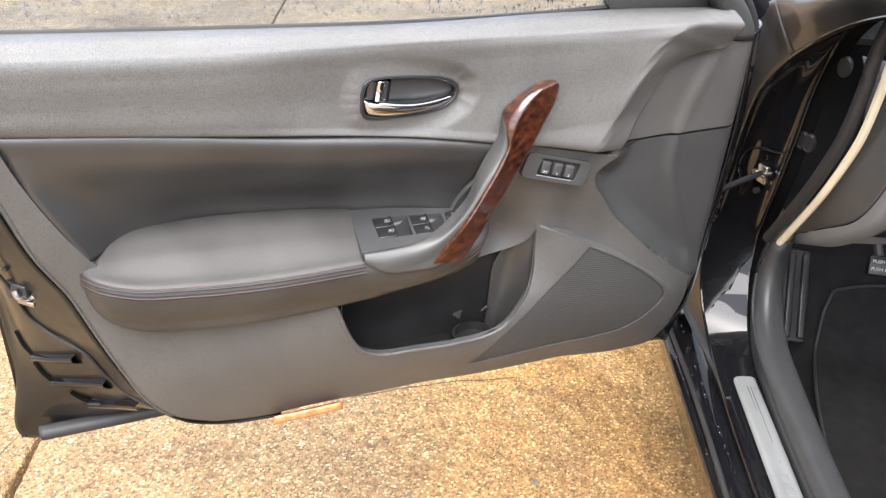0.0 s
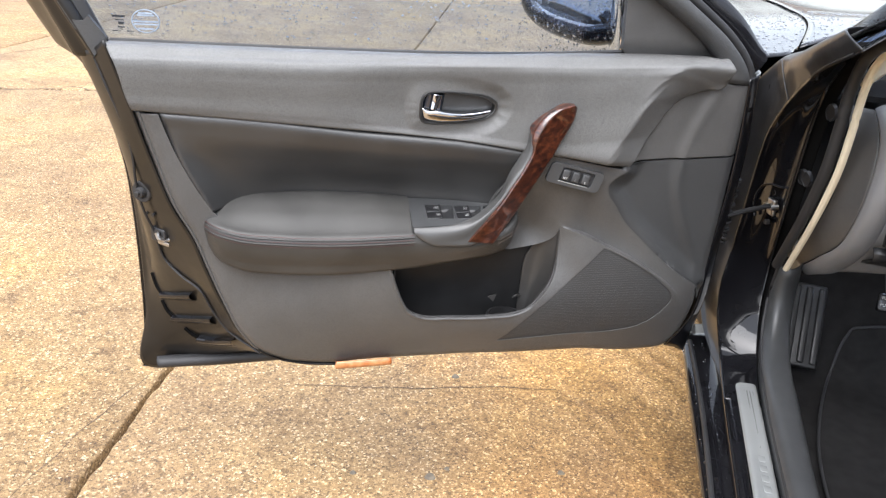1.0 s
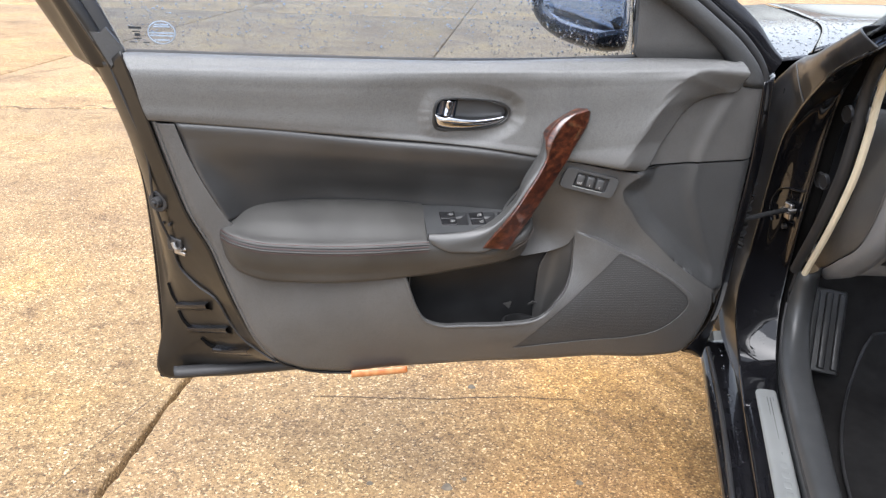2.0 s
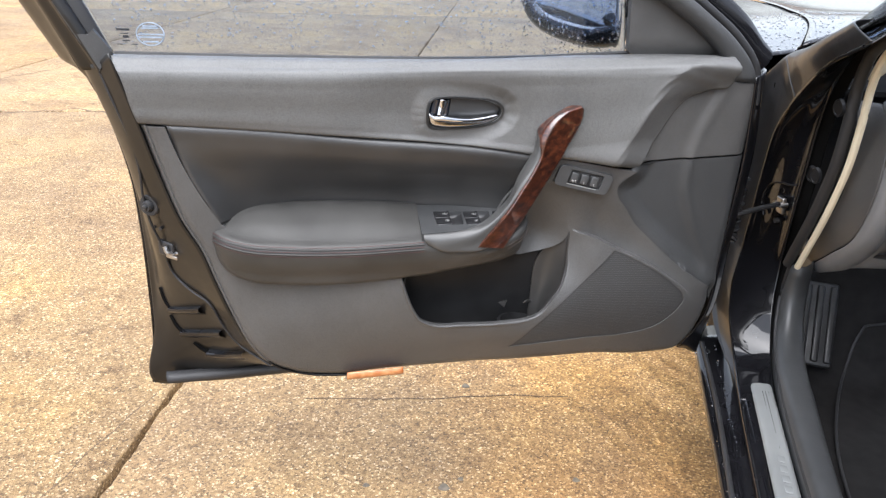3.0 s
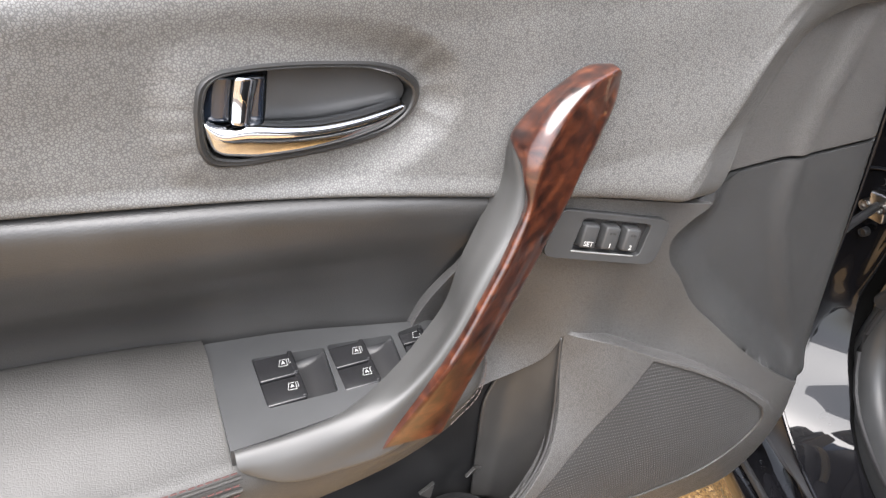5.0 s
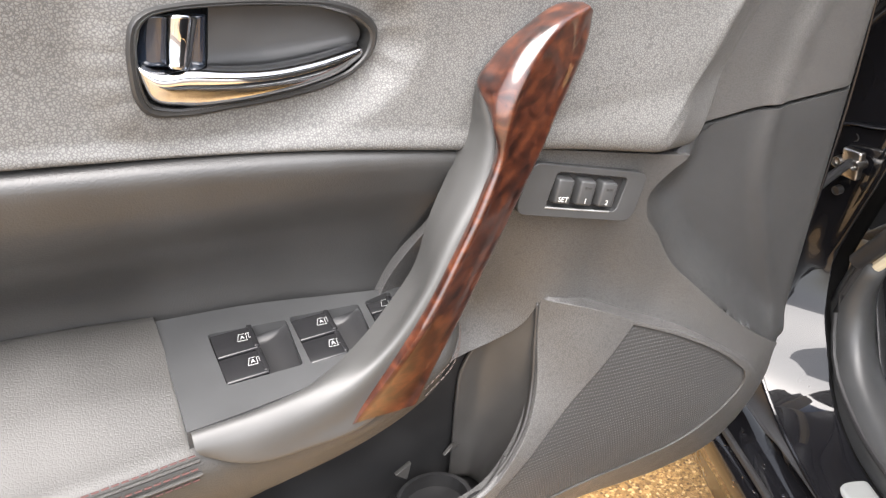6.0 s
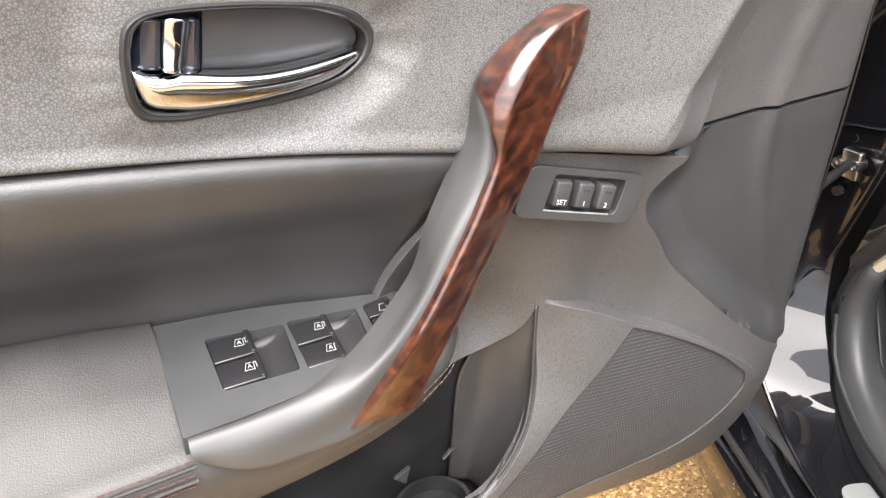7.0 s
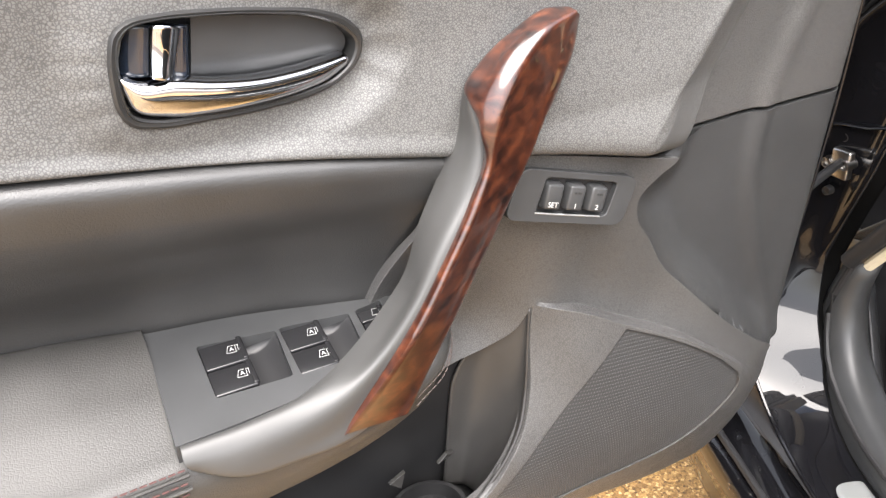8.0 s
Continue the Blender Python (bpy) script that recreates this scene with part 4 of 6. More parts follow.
HANDLE = [
    [(0.353, 0.882, 0.8385), (0.3495, 0.882, 0.828), (0.348, 0.884, 0.815), (0.338, 0.882, 0.790), (0.320, 0.878, 0.757), (0.309, 0.876, 0.727), (0.291, 0.874, 0.706), (0.267, 0.868, 0.688), (0.236, 0.858, 0.6775), (0.197, 0.854, 0.6730), (0.1577, 0.853, 0.6725)],
    [(0.3475, 0.874, 0.8405), (0.3472, 0.8745, 0.828), (0.3465, 0.873, 0.815), (0.334, 0.866, 0.785), (0.315, 0.860, 0.752), (0.302, 0.858, 0.722), (0.283, 0.855, 0.701), (0.259, 0.852, 0.6865), (0.230, 0.849, 0.679), (0.196, 0.848, 0.6755), (0.1577, 0.848, 0.674)],
    [(0.3445, 0.8665, 0.8422), (0.3468, 0.861, 0.829), (0.349, 0.856, 0.816), (0.343, 0.850, 0.790), (0.319, 0.845, 0.757), (0.298, 0.842, 0.724), (0.277, 0.841, 0.699), (0.253, 0.841, 0.681), (0.226, 0.840, 0.672), (0.194, 0.840, 0.669), (0.1577, 0.842, 0.668)],
    [(0.350, 0.866, 0.842), (0.355, 0.856, 0.818), (0.344, 0.849, 0.788), (0.325, 0.843, 0.755), (0.305, 0.840, 0.722), (0.286, 0.840, 0.694), (0.266, 0.841, 0.668), (0.246, 0.840, 0.655), (0.215, 0.838, 0.652), (0.175, 0.839, 0.655), (0.162, 0.843, 0.660)],
    [(0.360, 0.870, 0.840), (0.365, 0.862, 0.815), (0.362, 0.855, 0.785), (0.350, 0.851, 0.750), (0.332, 0.848, 0.718), (0.312, 0.846, 0.690), (0.290, 0.845, 0.664), (0.262, 0.842, 0.645), (0.222, 0.841, 0.6425), (0.188, 0.842, 0.6455), (0.172, 0.846, 0.652)],
    [(0.386, 0.882, 0.838), (0.392, 0.876, 0.812), (0.383, 0.872, 0.788), (0.368, 0.868, 0.757), (0.348, 0.866, 0.720), (0.325, 0.862, 0.688), (0.302, 0.858, 0.664), (0.270, 0.856, 0.650), (0.222, 0.853, 0.645), (0.170, 0.853, 0.650)],
    [(0.370, 0.895, 0.842), (0.374, 0.893, 0.815), (0.366, 0.890, 0.788), (0.352, 0.886, 0.757), (0.330, 0.880, 0.722), (0.310, 0.876, 0.692), (0.288, 0.872, 0.674), (0.260, 0.866, 0.664), (0.222, 0.862, 0.660), (0.165, 0.858, 0.662)]]
grab = part("grab_handle", loft(HANDLE + HANDLE[:1], 90, 60), SATIN, door, "satin grey grab handle running into the armrest", angle=60)
wood = part("wood_trim", loft([[(x + 0.014, y + 0.014, z - 0.004) for x, y, z in WL], [(x, y + 0.001, z) for x, y, z in WL], side_a, CREST_A, crest, CREST_B, face_0, face_a, face_b, WR, [(x - 0.001, y + 0.016, z) for x, y, z in WR]], 90, 50), WOOD, grab, "glossy reddish brown burl wood inlay", angle=60)
# ---- inside door handle ----
bz_in = spline(BZ_IN, 90, True)
turn_in = int(np.argmin(((bz_in - bz[0])**2).sum(1)))
bz_in = np.roll(bz_in, -turn_in, 0)


def bezel_ring(k, dy):
    """A ring between the bezel's outer outline (0) and its inner one (1)."""
    p = bz + (bz_in - bz) * k
    return np.c_[p[:, 0], pad_face(p) + dy, p[:, 1]]


bezel = part("inside_handle", loft([bezel_ring(0, 0.006) + (bezel_ring(0, 0.006) - bezel_ring(0, 0.006).mean(0)) * (0.025, 0, 0.05), bezel_ring(-0.05, -0.0008), bezel_ring(0.25, -0.0022), bezel_ring(0.62, -0.0018), bezel_ring(0.72, -0.0030), bezel_ring(0.95, -0.0022), bezel_ring(1.1, 0.003), bezel_ring(1.15, 0.018)], 90, None, True), BEZEL, door, "dark grey inside handle surround with chrome lever", angle=35)
part("handle_cup", sheet(bc + (bz - bc) * 0.95, lambda p: pad_face(p) + 0.017, 0.008, 0.002), DARK, bezel, "dark recessed finger cup")
part("cup_pad", sheet(path([(0.2031, 0.8900), (0.1999, 0.8607)], [(0.1999, 0.8607), (0.2322, 0.8577), (0.2613, 0.8583), (0.2813, 0.8604)], [(0.2813, 0.8604), (0.2850, 0.8646), (0.2859, 0.8697), (0.2819, 0.8762), (0.2694, 0.8827), (0.2380, 0.8876), (0.2031, 0.8900)], step=0.003),
                      lambda p: pad_face(p) + 0.0060 + 0.003 * np.clip((0.868 - p[:, 1]) / 0.008, 0, 1)**2, 0.005, 0.010), PLATE, bezel, "plain dark grey finger plate", bevel=0.0012)
# side of the chrome knob, its dark reflection put into the colour
part("knob_dark_side", loft([[(0.1705, 0.8905, 0.8896), (0.1682, 0.8903, 0.8778), (0.1665, 0.8901, 0.8656)], [(0.1743, 0.8870, 0.8899), (0.1722, 0.8868, 0.8782), (0.1705, 0.8867, 0.8660)], [(0.1803, 0.8862, 0.8896), (0.1782, 0.8860, 0.8778), (0.1766, 0.8858, 0.8655)], [(0.1870, 0.8888, 0.8886), (0.1850, 0.8886, 0.8765), (0.1835, 0.8885, 0.8641)], [(0.1962, 0.8896, 0.8877), (0.1943, 0.8894, 0.8755), (0.1928, 0.8893, 0.8628)], [(0.1992, 0.8891, 0.8875), (0.1973, 0.8889, 0.8753), (0.1959, 0.8888, 0.8626)], [(0.2018, 0.8933, 0.8865), (0.1999, 0.8931, 0.8741), (0.1985, 0.8930, 0.8612)], [(0.2039, 0.9015, 0.8848), (0.2020, 0.9013, 0.8721), (0.2006, 0.9012, 0.8590)]], 12, 30), KNOB_REFLECTION, bezel, "dark side of the chrome lock knob, its reflection painted blue-black", thick=0.001, angle=60)
part("lock_knob", loft([[(0.1818, 0.8885, 0.8860), (0.1803, 0.8892, 0.8755), (0.1792, 0.8868, 0.8677)], [(0.1827, 0.8826, 0.8888), (0.1805, 0.8832, 0.8768), (0.1791, 0.8808, 0.8670)], [(0.1851, 0.8793, 0.8898), (0.1829, 0.8799, 0.8773), (0.1810, 0.8774, 0.8658)], [(0.1891, 0.8792, 0.8895), (0.1864, 0.8797, 0.8770), (0.1837, 0.8772, 0.8653)], [(0.1935, 0.8826, 0.8879), (0.1907, 0.8831, 0.8759), (0.1872, 0.8805, 0.8648)], [(0.1970, 0.8899, 0.8850), (0.1940, 0.8904, 0.8739), (0.1909, 0.8878, 0.8650)]], 18, 30), CHROME, bezel, "chrome lock knob", thick=0.001, angle=60)
LEVER_X = np.array([0.1658, 0.1728, 0.1890, 0.2079, 0.2282, 0.2532, 0.2698, 0.2817])
LEVER_X2 = np.array([0.1653, 0.1692, 0.1851, 0.2060, 0.2285, 0.2531, 0.2707, 0.2834])
LEVER_TOP = np.array([0.8684, 0.8645, 0.8641, 0.8612, 0.8595, 0.8605, 0.8625, 0.8643])
LEVER_LOW = np.array([0.8619, 0.8510, 0.8455, 0.8443, 0.8450, 0.8474, 0.8512, 0.8578])
LEVER_Y = 0.876 + 0.09 * (LEVER_X - 0.165)
LEVER_OUT = np.array([0.0020, 0.0, -0.0012, -0.0020, -0.0020, -0.0010, 0.0005, 0.0020])
part("lever", loft([np.c_[LEVER_X + f * (LEVER_X2 - LEVER_X), LEVER_Y + dy + k * LEVER_OUT, LEVER_TOP + f * (LEVER_LOW - LEVER_TOP)] for dy, k, f in ((0.0140, 0.0, 0.03), (0.0050, 0.5, -0.03), (0.0018, 1.0, 0.03), (-0.0002, 1.0, 0.14), (-0.0008, 1.0, 0.30), (0.0, 1.0, 0.60), (0.0018, 1.0, 0.86), (0.0050, 0.8, 0.99), (0.0120, 0.0, 1.02))], 60, 50), CHROME, bezel, "polished chrome pull lever", thick=0.001, angle=60)

# ---- seat memory switch plate ----
MP = Matrix.Translation((0.4440, 0.8725, 0.7530)) @ Euler((radians(-4), radians(11.5), radians(-9))).to_matrix().to_4x4()


mem_win = rounded(-0.0335, 0.0245, -0.0125, 0.0125, 0.003, 0.12)
memory = part("memory_panel", turned(sheet(rounded(-0.056, 0.040, -0.0195, 0.0175, 0.008, 0.12), -0.003, 0.01, 0.010, holes=[mem_win], hole_depth=0.006), MP), PLATE, door, "grey plate with three seat memory buttons", bevel=0.0018)
part("memory_well", turned(sheet(mem_win, 0.002, 0.01, 0.002), MP), DARK, memory)
for i, word in enumerate(("SET", "1", "2")):
    x = -0.0235 + 0.0178 * i
    b = part("memory_button", turned(block((0.0140, 0.010, 0.0195), (x, -0.0015, 0.0), None, 0.0016, 3, 0.88), MP), PLATE, memory, "grey push button with white lettering")
    lettering("button_text", word, 0.0051, MP @ Matrix.Translation((x, -0.0067, -0.0055)) @ Euler((radians(90), 0, 0)).to_matrix().to_4x4(), INK, b)
    if i:
        part("button_mark", turned(merge(block((0.0016, 0.0004, 0.0013), (x - 0.0018, -0.0066, 0.004)), block((0.0025, 0.0004, 0.0013), (x + 0.0012, -0.0066, 0.004))), MP), BLACK_INK, b)
part("memory_lip", turned(tube([(-0.034, -0.0030, -0.0128), (-0.01, -0.0030, -0.0130), (0.019, -0.0030, -0.0129)], 0.0007, 30, 6), MP), ALU, memory)

# ---- courtesy lamp at the panel's foot ----
lamp = part("courtesy_lamp", loft([[(0.036, 0.905, 0.384), (0.085, 0.903, 0.386), (0.138, 0.903, 0.388)], [(0.035, 0.902, 0.378), (0.085, 0.900, 0.380), (0.139, 0.900, 0.382)],
                                   [(0.036, 0.908, 0.369), (0.085, 0.907, 0.371), (0.138, 0.907, 0.373)], [(0.036, 0.925, 0.366), (0.085, 0.925, 0.368), (0.138, 0.925, 0.370)]], 24, 14), AMBER, door, "small amber courtesy lamp lens", thick=0.003)

# ---- door shell: painted steel edge, hem, ribs, latch, bump stop ----
shell = part("door_shell", loft([
    [(-0.300, 0.895, 0.955), (-0.272, 0.897, 0.855), (-0.250, 0.902, 0.770), (-0.224, 0.904, 0.688), (-0.200, 0.905, 0.640), (-0.180, 0.906, 0.578), (-0.158, 0.908, 0.514), (-0.128, 0.910, 0.450), (-0.085, 0.912, 0.402), (-0.030, 0.918, 0.378), (0.05, 0.925, 0.365)],
    [(-0.325, 0.925, 0.935), (-0.303, 0.928, 0.850), (-0.285, 0.935, 0.765), (-0.268, 0.942, 0.695), (-0.250, 0.955, 0.625), (-0.228, 0.965, 0.555), (-0.195, 0.965, 0.495), (-0.150, 0.955, 0.430), (-0.100, 0.945, 0.398), (-0.035, 0.940, 0.380), (0.05, 0.945, 0.368)],
    [(-0.345, 0.950, 0.930), (-0.325, 0.955, 0.860), (-0.306, 0.965, 0.780), (-0.292, 0.975, 0.700), (-0.280, 0.990, 0.620), (-0.262, 1.000, 0.540), (-0.225, 1.000, 0.470), (-0.180, 0.995, 0.406), (-0.125, 0.985, 0.374), (-0.045, 0.985, 0.354), (0.05, 0.985, 0.345)],
    [(-0.375, 1.020, 0.928), (-0.350, 1.030, 0.880), (-0.325, 1.040, 0.795), (-0.311, 1.050, 0.714), (-0.305, 1.060, 0.617), (-0.302, 1.070, 0.520), (-0.300, 1.072, 0.420), (-0.290, 1.074, 0.335), (-0.230, 1.072, 0.312), (-0.080, 1.072, 0.315), (0.05, 1.070, 0.312)],
    [(-0.392, 1.030, 0.930), (-0.362, 1.040, 0.890), (-0.332, 1.050, 0.795), (-0.318, 1.060, 0.714), (-0.313, 1.070, 0.617), (-0.313, 1.080, 0.520), (-0.317, 1.088, 0.400), (-0.330, 1.092, 0.280), (-0.245, 1.094, 0.272), (-0.080, 1.094, 0.276), (0.05, 1.094, 0.282)]],
    90, 36), SHELL, door, "black painted steel door edge with stamped ribs", thick=0.003, angle=60)
part("hem", tube([(-0.394, 1.034, 0.932), (-0.364, 1.044, 0.892), (-0.335, 1.054, 0.795), (-0.321, 1.064, 0.714), (-0.316, 1.074, 0.617), (-0.316, 1.084, 0.520), (-0.320, 1.092, 0.400), (-0.333, 1.096, 0.277)], 0.005, 70, 8, flat=0.6), PAINT, shell, "folded black steel hem")
part("hem", tube([(-0.333, 1.096, 0.277), (-0.245, 1.098, 0.271), (-0.08, 1.098, 0.274), (0.2, 1.098, 0.295), (0.50, 1.095, 0.300), (0.74, 1.08, 0.300)], 0.005, 70, 8, flat=0.6), PAINT, shell)
part("bottom_seal", loft([[(-0.303, 1.070, 0.311), (-0.09, 1.070, 0.317), (0.02, 1.066, 0.323)], [(-0.302, 1.056, 0.306), (-0.09, 1.056, 0.312), (0.02, 1.052, 0.319)],
                          [(-0.300, 1.054, 0.298), (-0.08, 1.054, 0.303), (0.02, 1.050, 0.310)], [(-0.296, 1.064, 0.291), (-0.075, 1.064, 0.296), (0.02, 1.060, 0.303)], [(-0.294, 1.085, 0.289), (-0.07, 1.085, 0.294), (0.02, 1.085, 0.302)]], 40, 16), RUBBER, shell, "grey rubber seal along the door's foot", thick=0.002)
part("edge_seal", tube([(-0.323, 0.922, 0.926), (-0.309, 0.920, 0.880), (-0.299, 0.921, 0.849), (-0.289, 0.923, 0.812), (-0.284, 0.928, 0.767), (-0.285, 0.935, 0.727), (-0.279, 0.946, 0.672), (-0.269, 0.960, 0.630), (-0.256, 0.980, 0.562), (-0.228, 0.966, 0.535), (-0.202, 0.951, 0.520), (-0.180, 0.955, 0.470), (-0.160, 0.957, 0.434), (-0.10, 0.930, 0.395)], 0.0022, 100, 8), RUBBER, shell, "thin black rubber edge seal")
for p in ([(-0.276, 1.038, 0.466), (-0.248, 1.009, 0.478), (-0.215, 0.977, 0.494)], [(-0.259, 1.036, 0.416), (-0.225, 1.011, 0.427), (-0.182, 0.970, 0.447)], [(-0.215, 1.024, 0.374), (-0.190, 1.010, 0.378), (-0.145, 0.960, 0.405)]):
    q = spline(p, 30)
    out = np.array([-0.0072, -0.0046, 0.0])
    up = np.array([0.0, 0.0, 1.0])
    part("rib", loft([q - 0.6 * out + 0.011 * up, q + 0.2 * out + 0.006 * up, q + 1.0 * out + 0.001 * up, q + 0.9 * out - 0.003 * up, q - 0.8 * out - 0.014 * up], 30, 14), PAINT, shell)
# black strokes stand for the shade at the ribs' stamped ends
for p in ([(-0.292, 1.045, 0.508), (-0.285, 1.043, 0.480), (-0.278, 1.040, 0.468)], [(-0.279, 1.045, 0.450), (-0.270, 1.042, 0.428), (-0.262, 1.038, 0.419)], [(-0.241, 1.034, 0.395), (-0.228, 1.030, 0.382), (-0.214, 1.025, 0.375)]):
    part("stamping_shade", tube(p, 0.004, 14, 8), GAP_BLACK, shell)
STOP = on_face((-0.277, 0.938, 0.707), (-0.51, -0.86, 0.0))
bump = part("bump_stop", turned(loft([[(r * math.cos(a), r * math.sin(a), h) for a in np.linspace(0, 2 * math.pi, 25)[:-1]] for r, h in ((0.018, -0.012), (0.018, 0.001), (0.0165, 0.003), (0.012, 0.003), (0.010, 0.0015), (0.0085, 0.008), (0.0075, 0.010), (0.002, 0.0105))], 32, None, True, True), STOP), RUBBER, shell, "round black rubber bump stop", angle=35)
part("stop_stud", turned(loft([[(r * math.cos(a), r * math.sin(a), h) for a in np.linspace(0, 2 * math.pi, 17)[:-1]] for r, h in ((0.004, 0.009), (0.004, 0.013), (0.0032, 0.014), (0.0005, 0.014))], 20, None, True, True), STOP), DARK, bump)
latch = part("latch", block((0.034, 0.03, 0.026), (-0.253, 0.966, 0.622), Euler((0, 0, radians(-40))).to_matrix(), 0.003), DARK, shell, "door latch with bright steel claw")
part("latch_claw", tube([(-0.262, 0.948, 0.630), (-0.258, 0.945, 0.620), (-0.246, 0.950, 0.616), (-0.240, 0.952, 0.618)], 0.004, 20, 8), STEEL, latch)
part("latch_plate", block((0.026, 0.004, 0.006), (-0.252, 0.948, 0.610), Euler((0, 0, radians(-40))).to_matrix(), 0.001), STEEL, latch)
for x, y, z in ((-0.262, 0.945, 0.665), (-0.246, 0.945, 0.650), (-0.275, 0.965, 0.660)):
    part("screw", tube([(x, y, z), (x - 0.003, y - 0.005, z)], 0.003, 3, 8), DARK, shell)

# hinge end of the shell and the outer skin
part("door_end", loft([[(0.742, 0.890, 0.925), (0.750, 0.890, 0.79), (0.742, 0.890, 0.60), (0.730, 0.890, 0.45), (0.70, 0.91, 0.38)], [(0.775, 0.915, 0.93), (0.785, 0.915, 0.79), (0.775, 0.915, 0.60), (0.765, 0.915, 0.45), (0.74, 0.93, 0.36)],
                       [(0.80, 0.955, 0.93), (0.800, 0.955, 0.79), (0.795, 0.955, 0.60), (0.792, 0.955, 0.45), (0.78, 0.96, 0.33)], [(0.790, 1.07, 0.93), (0.790, 1.07, 0.79), (0.785, 1.08, 0.60), (0.78, 1.09, 0.45), (0.76, 1.09, 0.30)]], 50, 20), PAINT, shell, "black painted hinge end", thick=0.003)
part("outer_skin", loft([[(-0.345, 0.960, 0.934), (0.2, 0.952, 0.936), (0.79, 0.952, 0.94)], [(-0.366, 1.036, 0.895), (0.2, 1.045, 0.900), (0.79, 1.06, 0.90)], [(-0.335, 1.085, 0.79), (0.2, 1.11, 0.79), (0.79, 1.105, 0.79)], [(-0.318, 1.10, 0.60), (0.2, 1.13, 0.60), (0.785, 1.115, 0.60)], [(-0.333, 1.103, 0.278), (-0.08, 1.104, 0.276), (0.2, 1.108, 0.298), (0.76, 1.10, 0.300)]], 40, 24), PAINT, shell, "black painted outer door skin", thick=0.001)

# ---- window: frame, glass, drops, mirror corner, mirror ----
part("mirror_corner_trim", sheet(path([(0.497, 1.075), (0.506, 0.966)], [(0.506, 0.966), (0.515, 0.958), (0.535, 0.956)], [(0.535, 0.956), (0.682, 0.957)], [(0.682, 0.957), (0.655, 0.986), (0.582, 1.028), (0.497, 1.075)]),
                                 lambda p: 0.917 - 0.008 * np.clip((p[:, 1] - 0.957) / 0.02, 0, 1), 0.012, 0.012), CARD, door, "plain dark grey triangular mirror corner trim", bevel=0.002)
frame_in = [(0.686, 0.920), (0.684, 0.938), (0.668, 0.960), (0.634, 0.990), (0.575, 1.029), (0.47, 1.085), (0.30, 1.17)]
frame_out = [(0.741, 0.917), (0.738, 0.930), (0.727, 0.948), (0.690, 0.986), (0.628, 1.030), (0.52, 1.095), (0.34, 1.19)]
part("frame_trim", loft([[(x, 0.905, z) for x, z in frame_in], [(x + 0.002, 0.890, z) for x, z in frame_in], [(0.5 * (a[0] + b[0]), 0.880, 0.5 * (a[1] + b[1])) for a, b in zip(frame_in, frame_out)], [(x, 0.888, z) for x, z in frame_out], [(x, 0.91, z) for x, z in frame_out]], 50, 24), GRAIN_DARK, door, "dark grey trim along the sloping window frame", thick=0.002)
# added plate, blocks the bright ground that shows through the seam
part("cover_backing", block((0.130, 0.004, 0.030), (0.665, 0.904, 0.786), None, 0.001), GAP_BLACK, door, "dull black plate added behind the trim seam")
part("frame_seal", tube([(x + 0.010, 0.905, z + 0.004) for x, z in [(0.741, 0.800), (0.748, 0.880)] + frame_out], 0.008, 70, 10), RUBBER, door, "black rubber seal round the window frame")
part("front_frame", tube([(x + 0.032, 0.945, z + 0.010) for x, z in [(0.748, 0.93)] + frame_out[2:]], 0.022, 60, 10, flat=1.3), PAINT, door, "glossy black sloping window frame")
POST = Vector((-0.0765, 0.015, 0.140))


def post_line(*foot):
    """A line up the leaning window post, from its lower points on."""
    top = Vector(foot[-1])
    return list(foot) + [tuple(top + k * POST) for k in (0.5, 1.0)]


part("rear_frame", loft([post_line((-0.318, 0.930, 0.945), (-0.357, 0.930, 1.021)), post_line((-0.318, 0.9205, 0.943), (-0.358, 0.9205, 1.021)), post_line((-0.320, 0.9175, 0.926), (-0.370, 0.9175, 1.022)),
                         post_line((-0.324, 0.930, 0.925), (-0.374, 0.930, 1.021)), post_line((-0.352, 0.950, 0.922), (-0.396, 0.950, 1.018)), post_line((-0.357, 0.960, 0.922), (-0.401, 0.960, 1.018)),
                         post_line((-0.396, 1.024, 0.928), (-0.442, 1.028, 1.010)), post_line((-0.399, 1.034, 0.928), (-0.445, 1.038, 1.010))], 40, 48), SHELL, door, "black rear window frame post", thick=0.003, angle=40)
part("post_bead", tube(post_line((-0.320, 0.9165, 0.926), (-0.370, 0.9165, 1.022)), 0.0020, 40, 8), GRAIN_DARK, door, "thin moulded bead down the window post")
part("post_bead", tube(post_line((-0.354, 0.950, 0.922), (-0.398, 0.951, 1.018)), 0.0020, 40, 8), PAINT, door, "folded seam of the window post")
part("frame_cap", sheet(path([(-0.344, 0.978), (-0.330, 0.977)], [(-0.330, 0.977), (-0.322, 0.985)], [(-0.322, 0.985), (-0.300, 0.954)], [(-0.300, 0.954), (-0.305, 0.941)], [(-0.305, 0.941), (-0.320, 0.928)], [(-0.320, 0.928), (-0.344, 0.978)]), lambda p: 0.9125 + 0.10 * np.clip(p[:, 0] + 0.318, 0, 1), 0.006, 0.010), GRAIN_DARK, door, "grey plastic cap at the post's foot", bevel=0.0012)
part("glass_run", loft([post_line((-0.318, 0.924, 0.945), (-0.358, 0.926, 1.021)), post_line((-0.306, 0.928, 0.940), (-0.343, 0.930, 1.021)), post_line((-0.300, 0.932, 0.940), (-0.337, 0.934, 1.021)), post_line((-0.300, 0.942, 0.940), (-0.337, 0.944, 1.021))], 40, 14), RUBBER, door, "black rubber glass channel", thick=0.002)
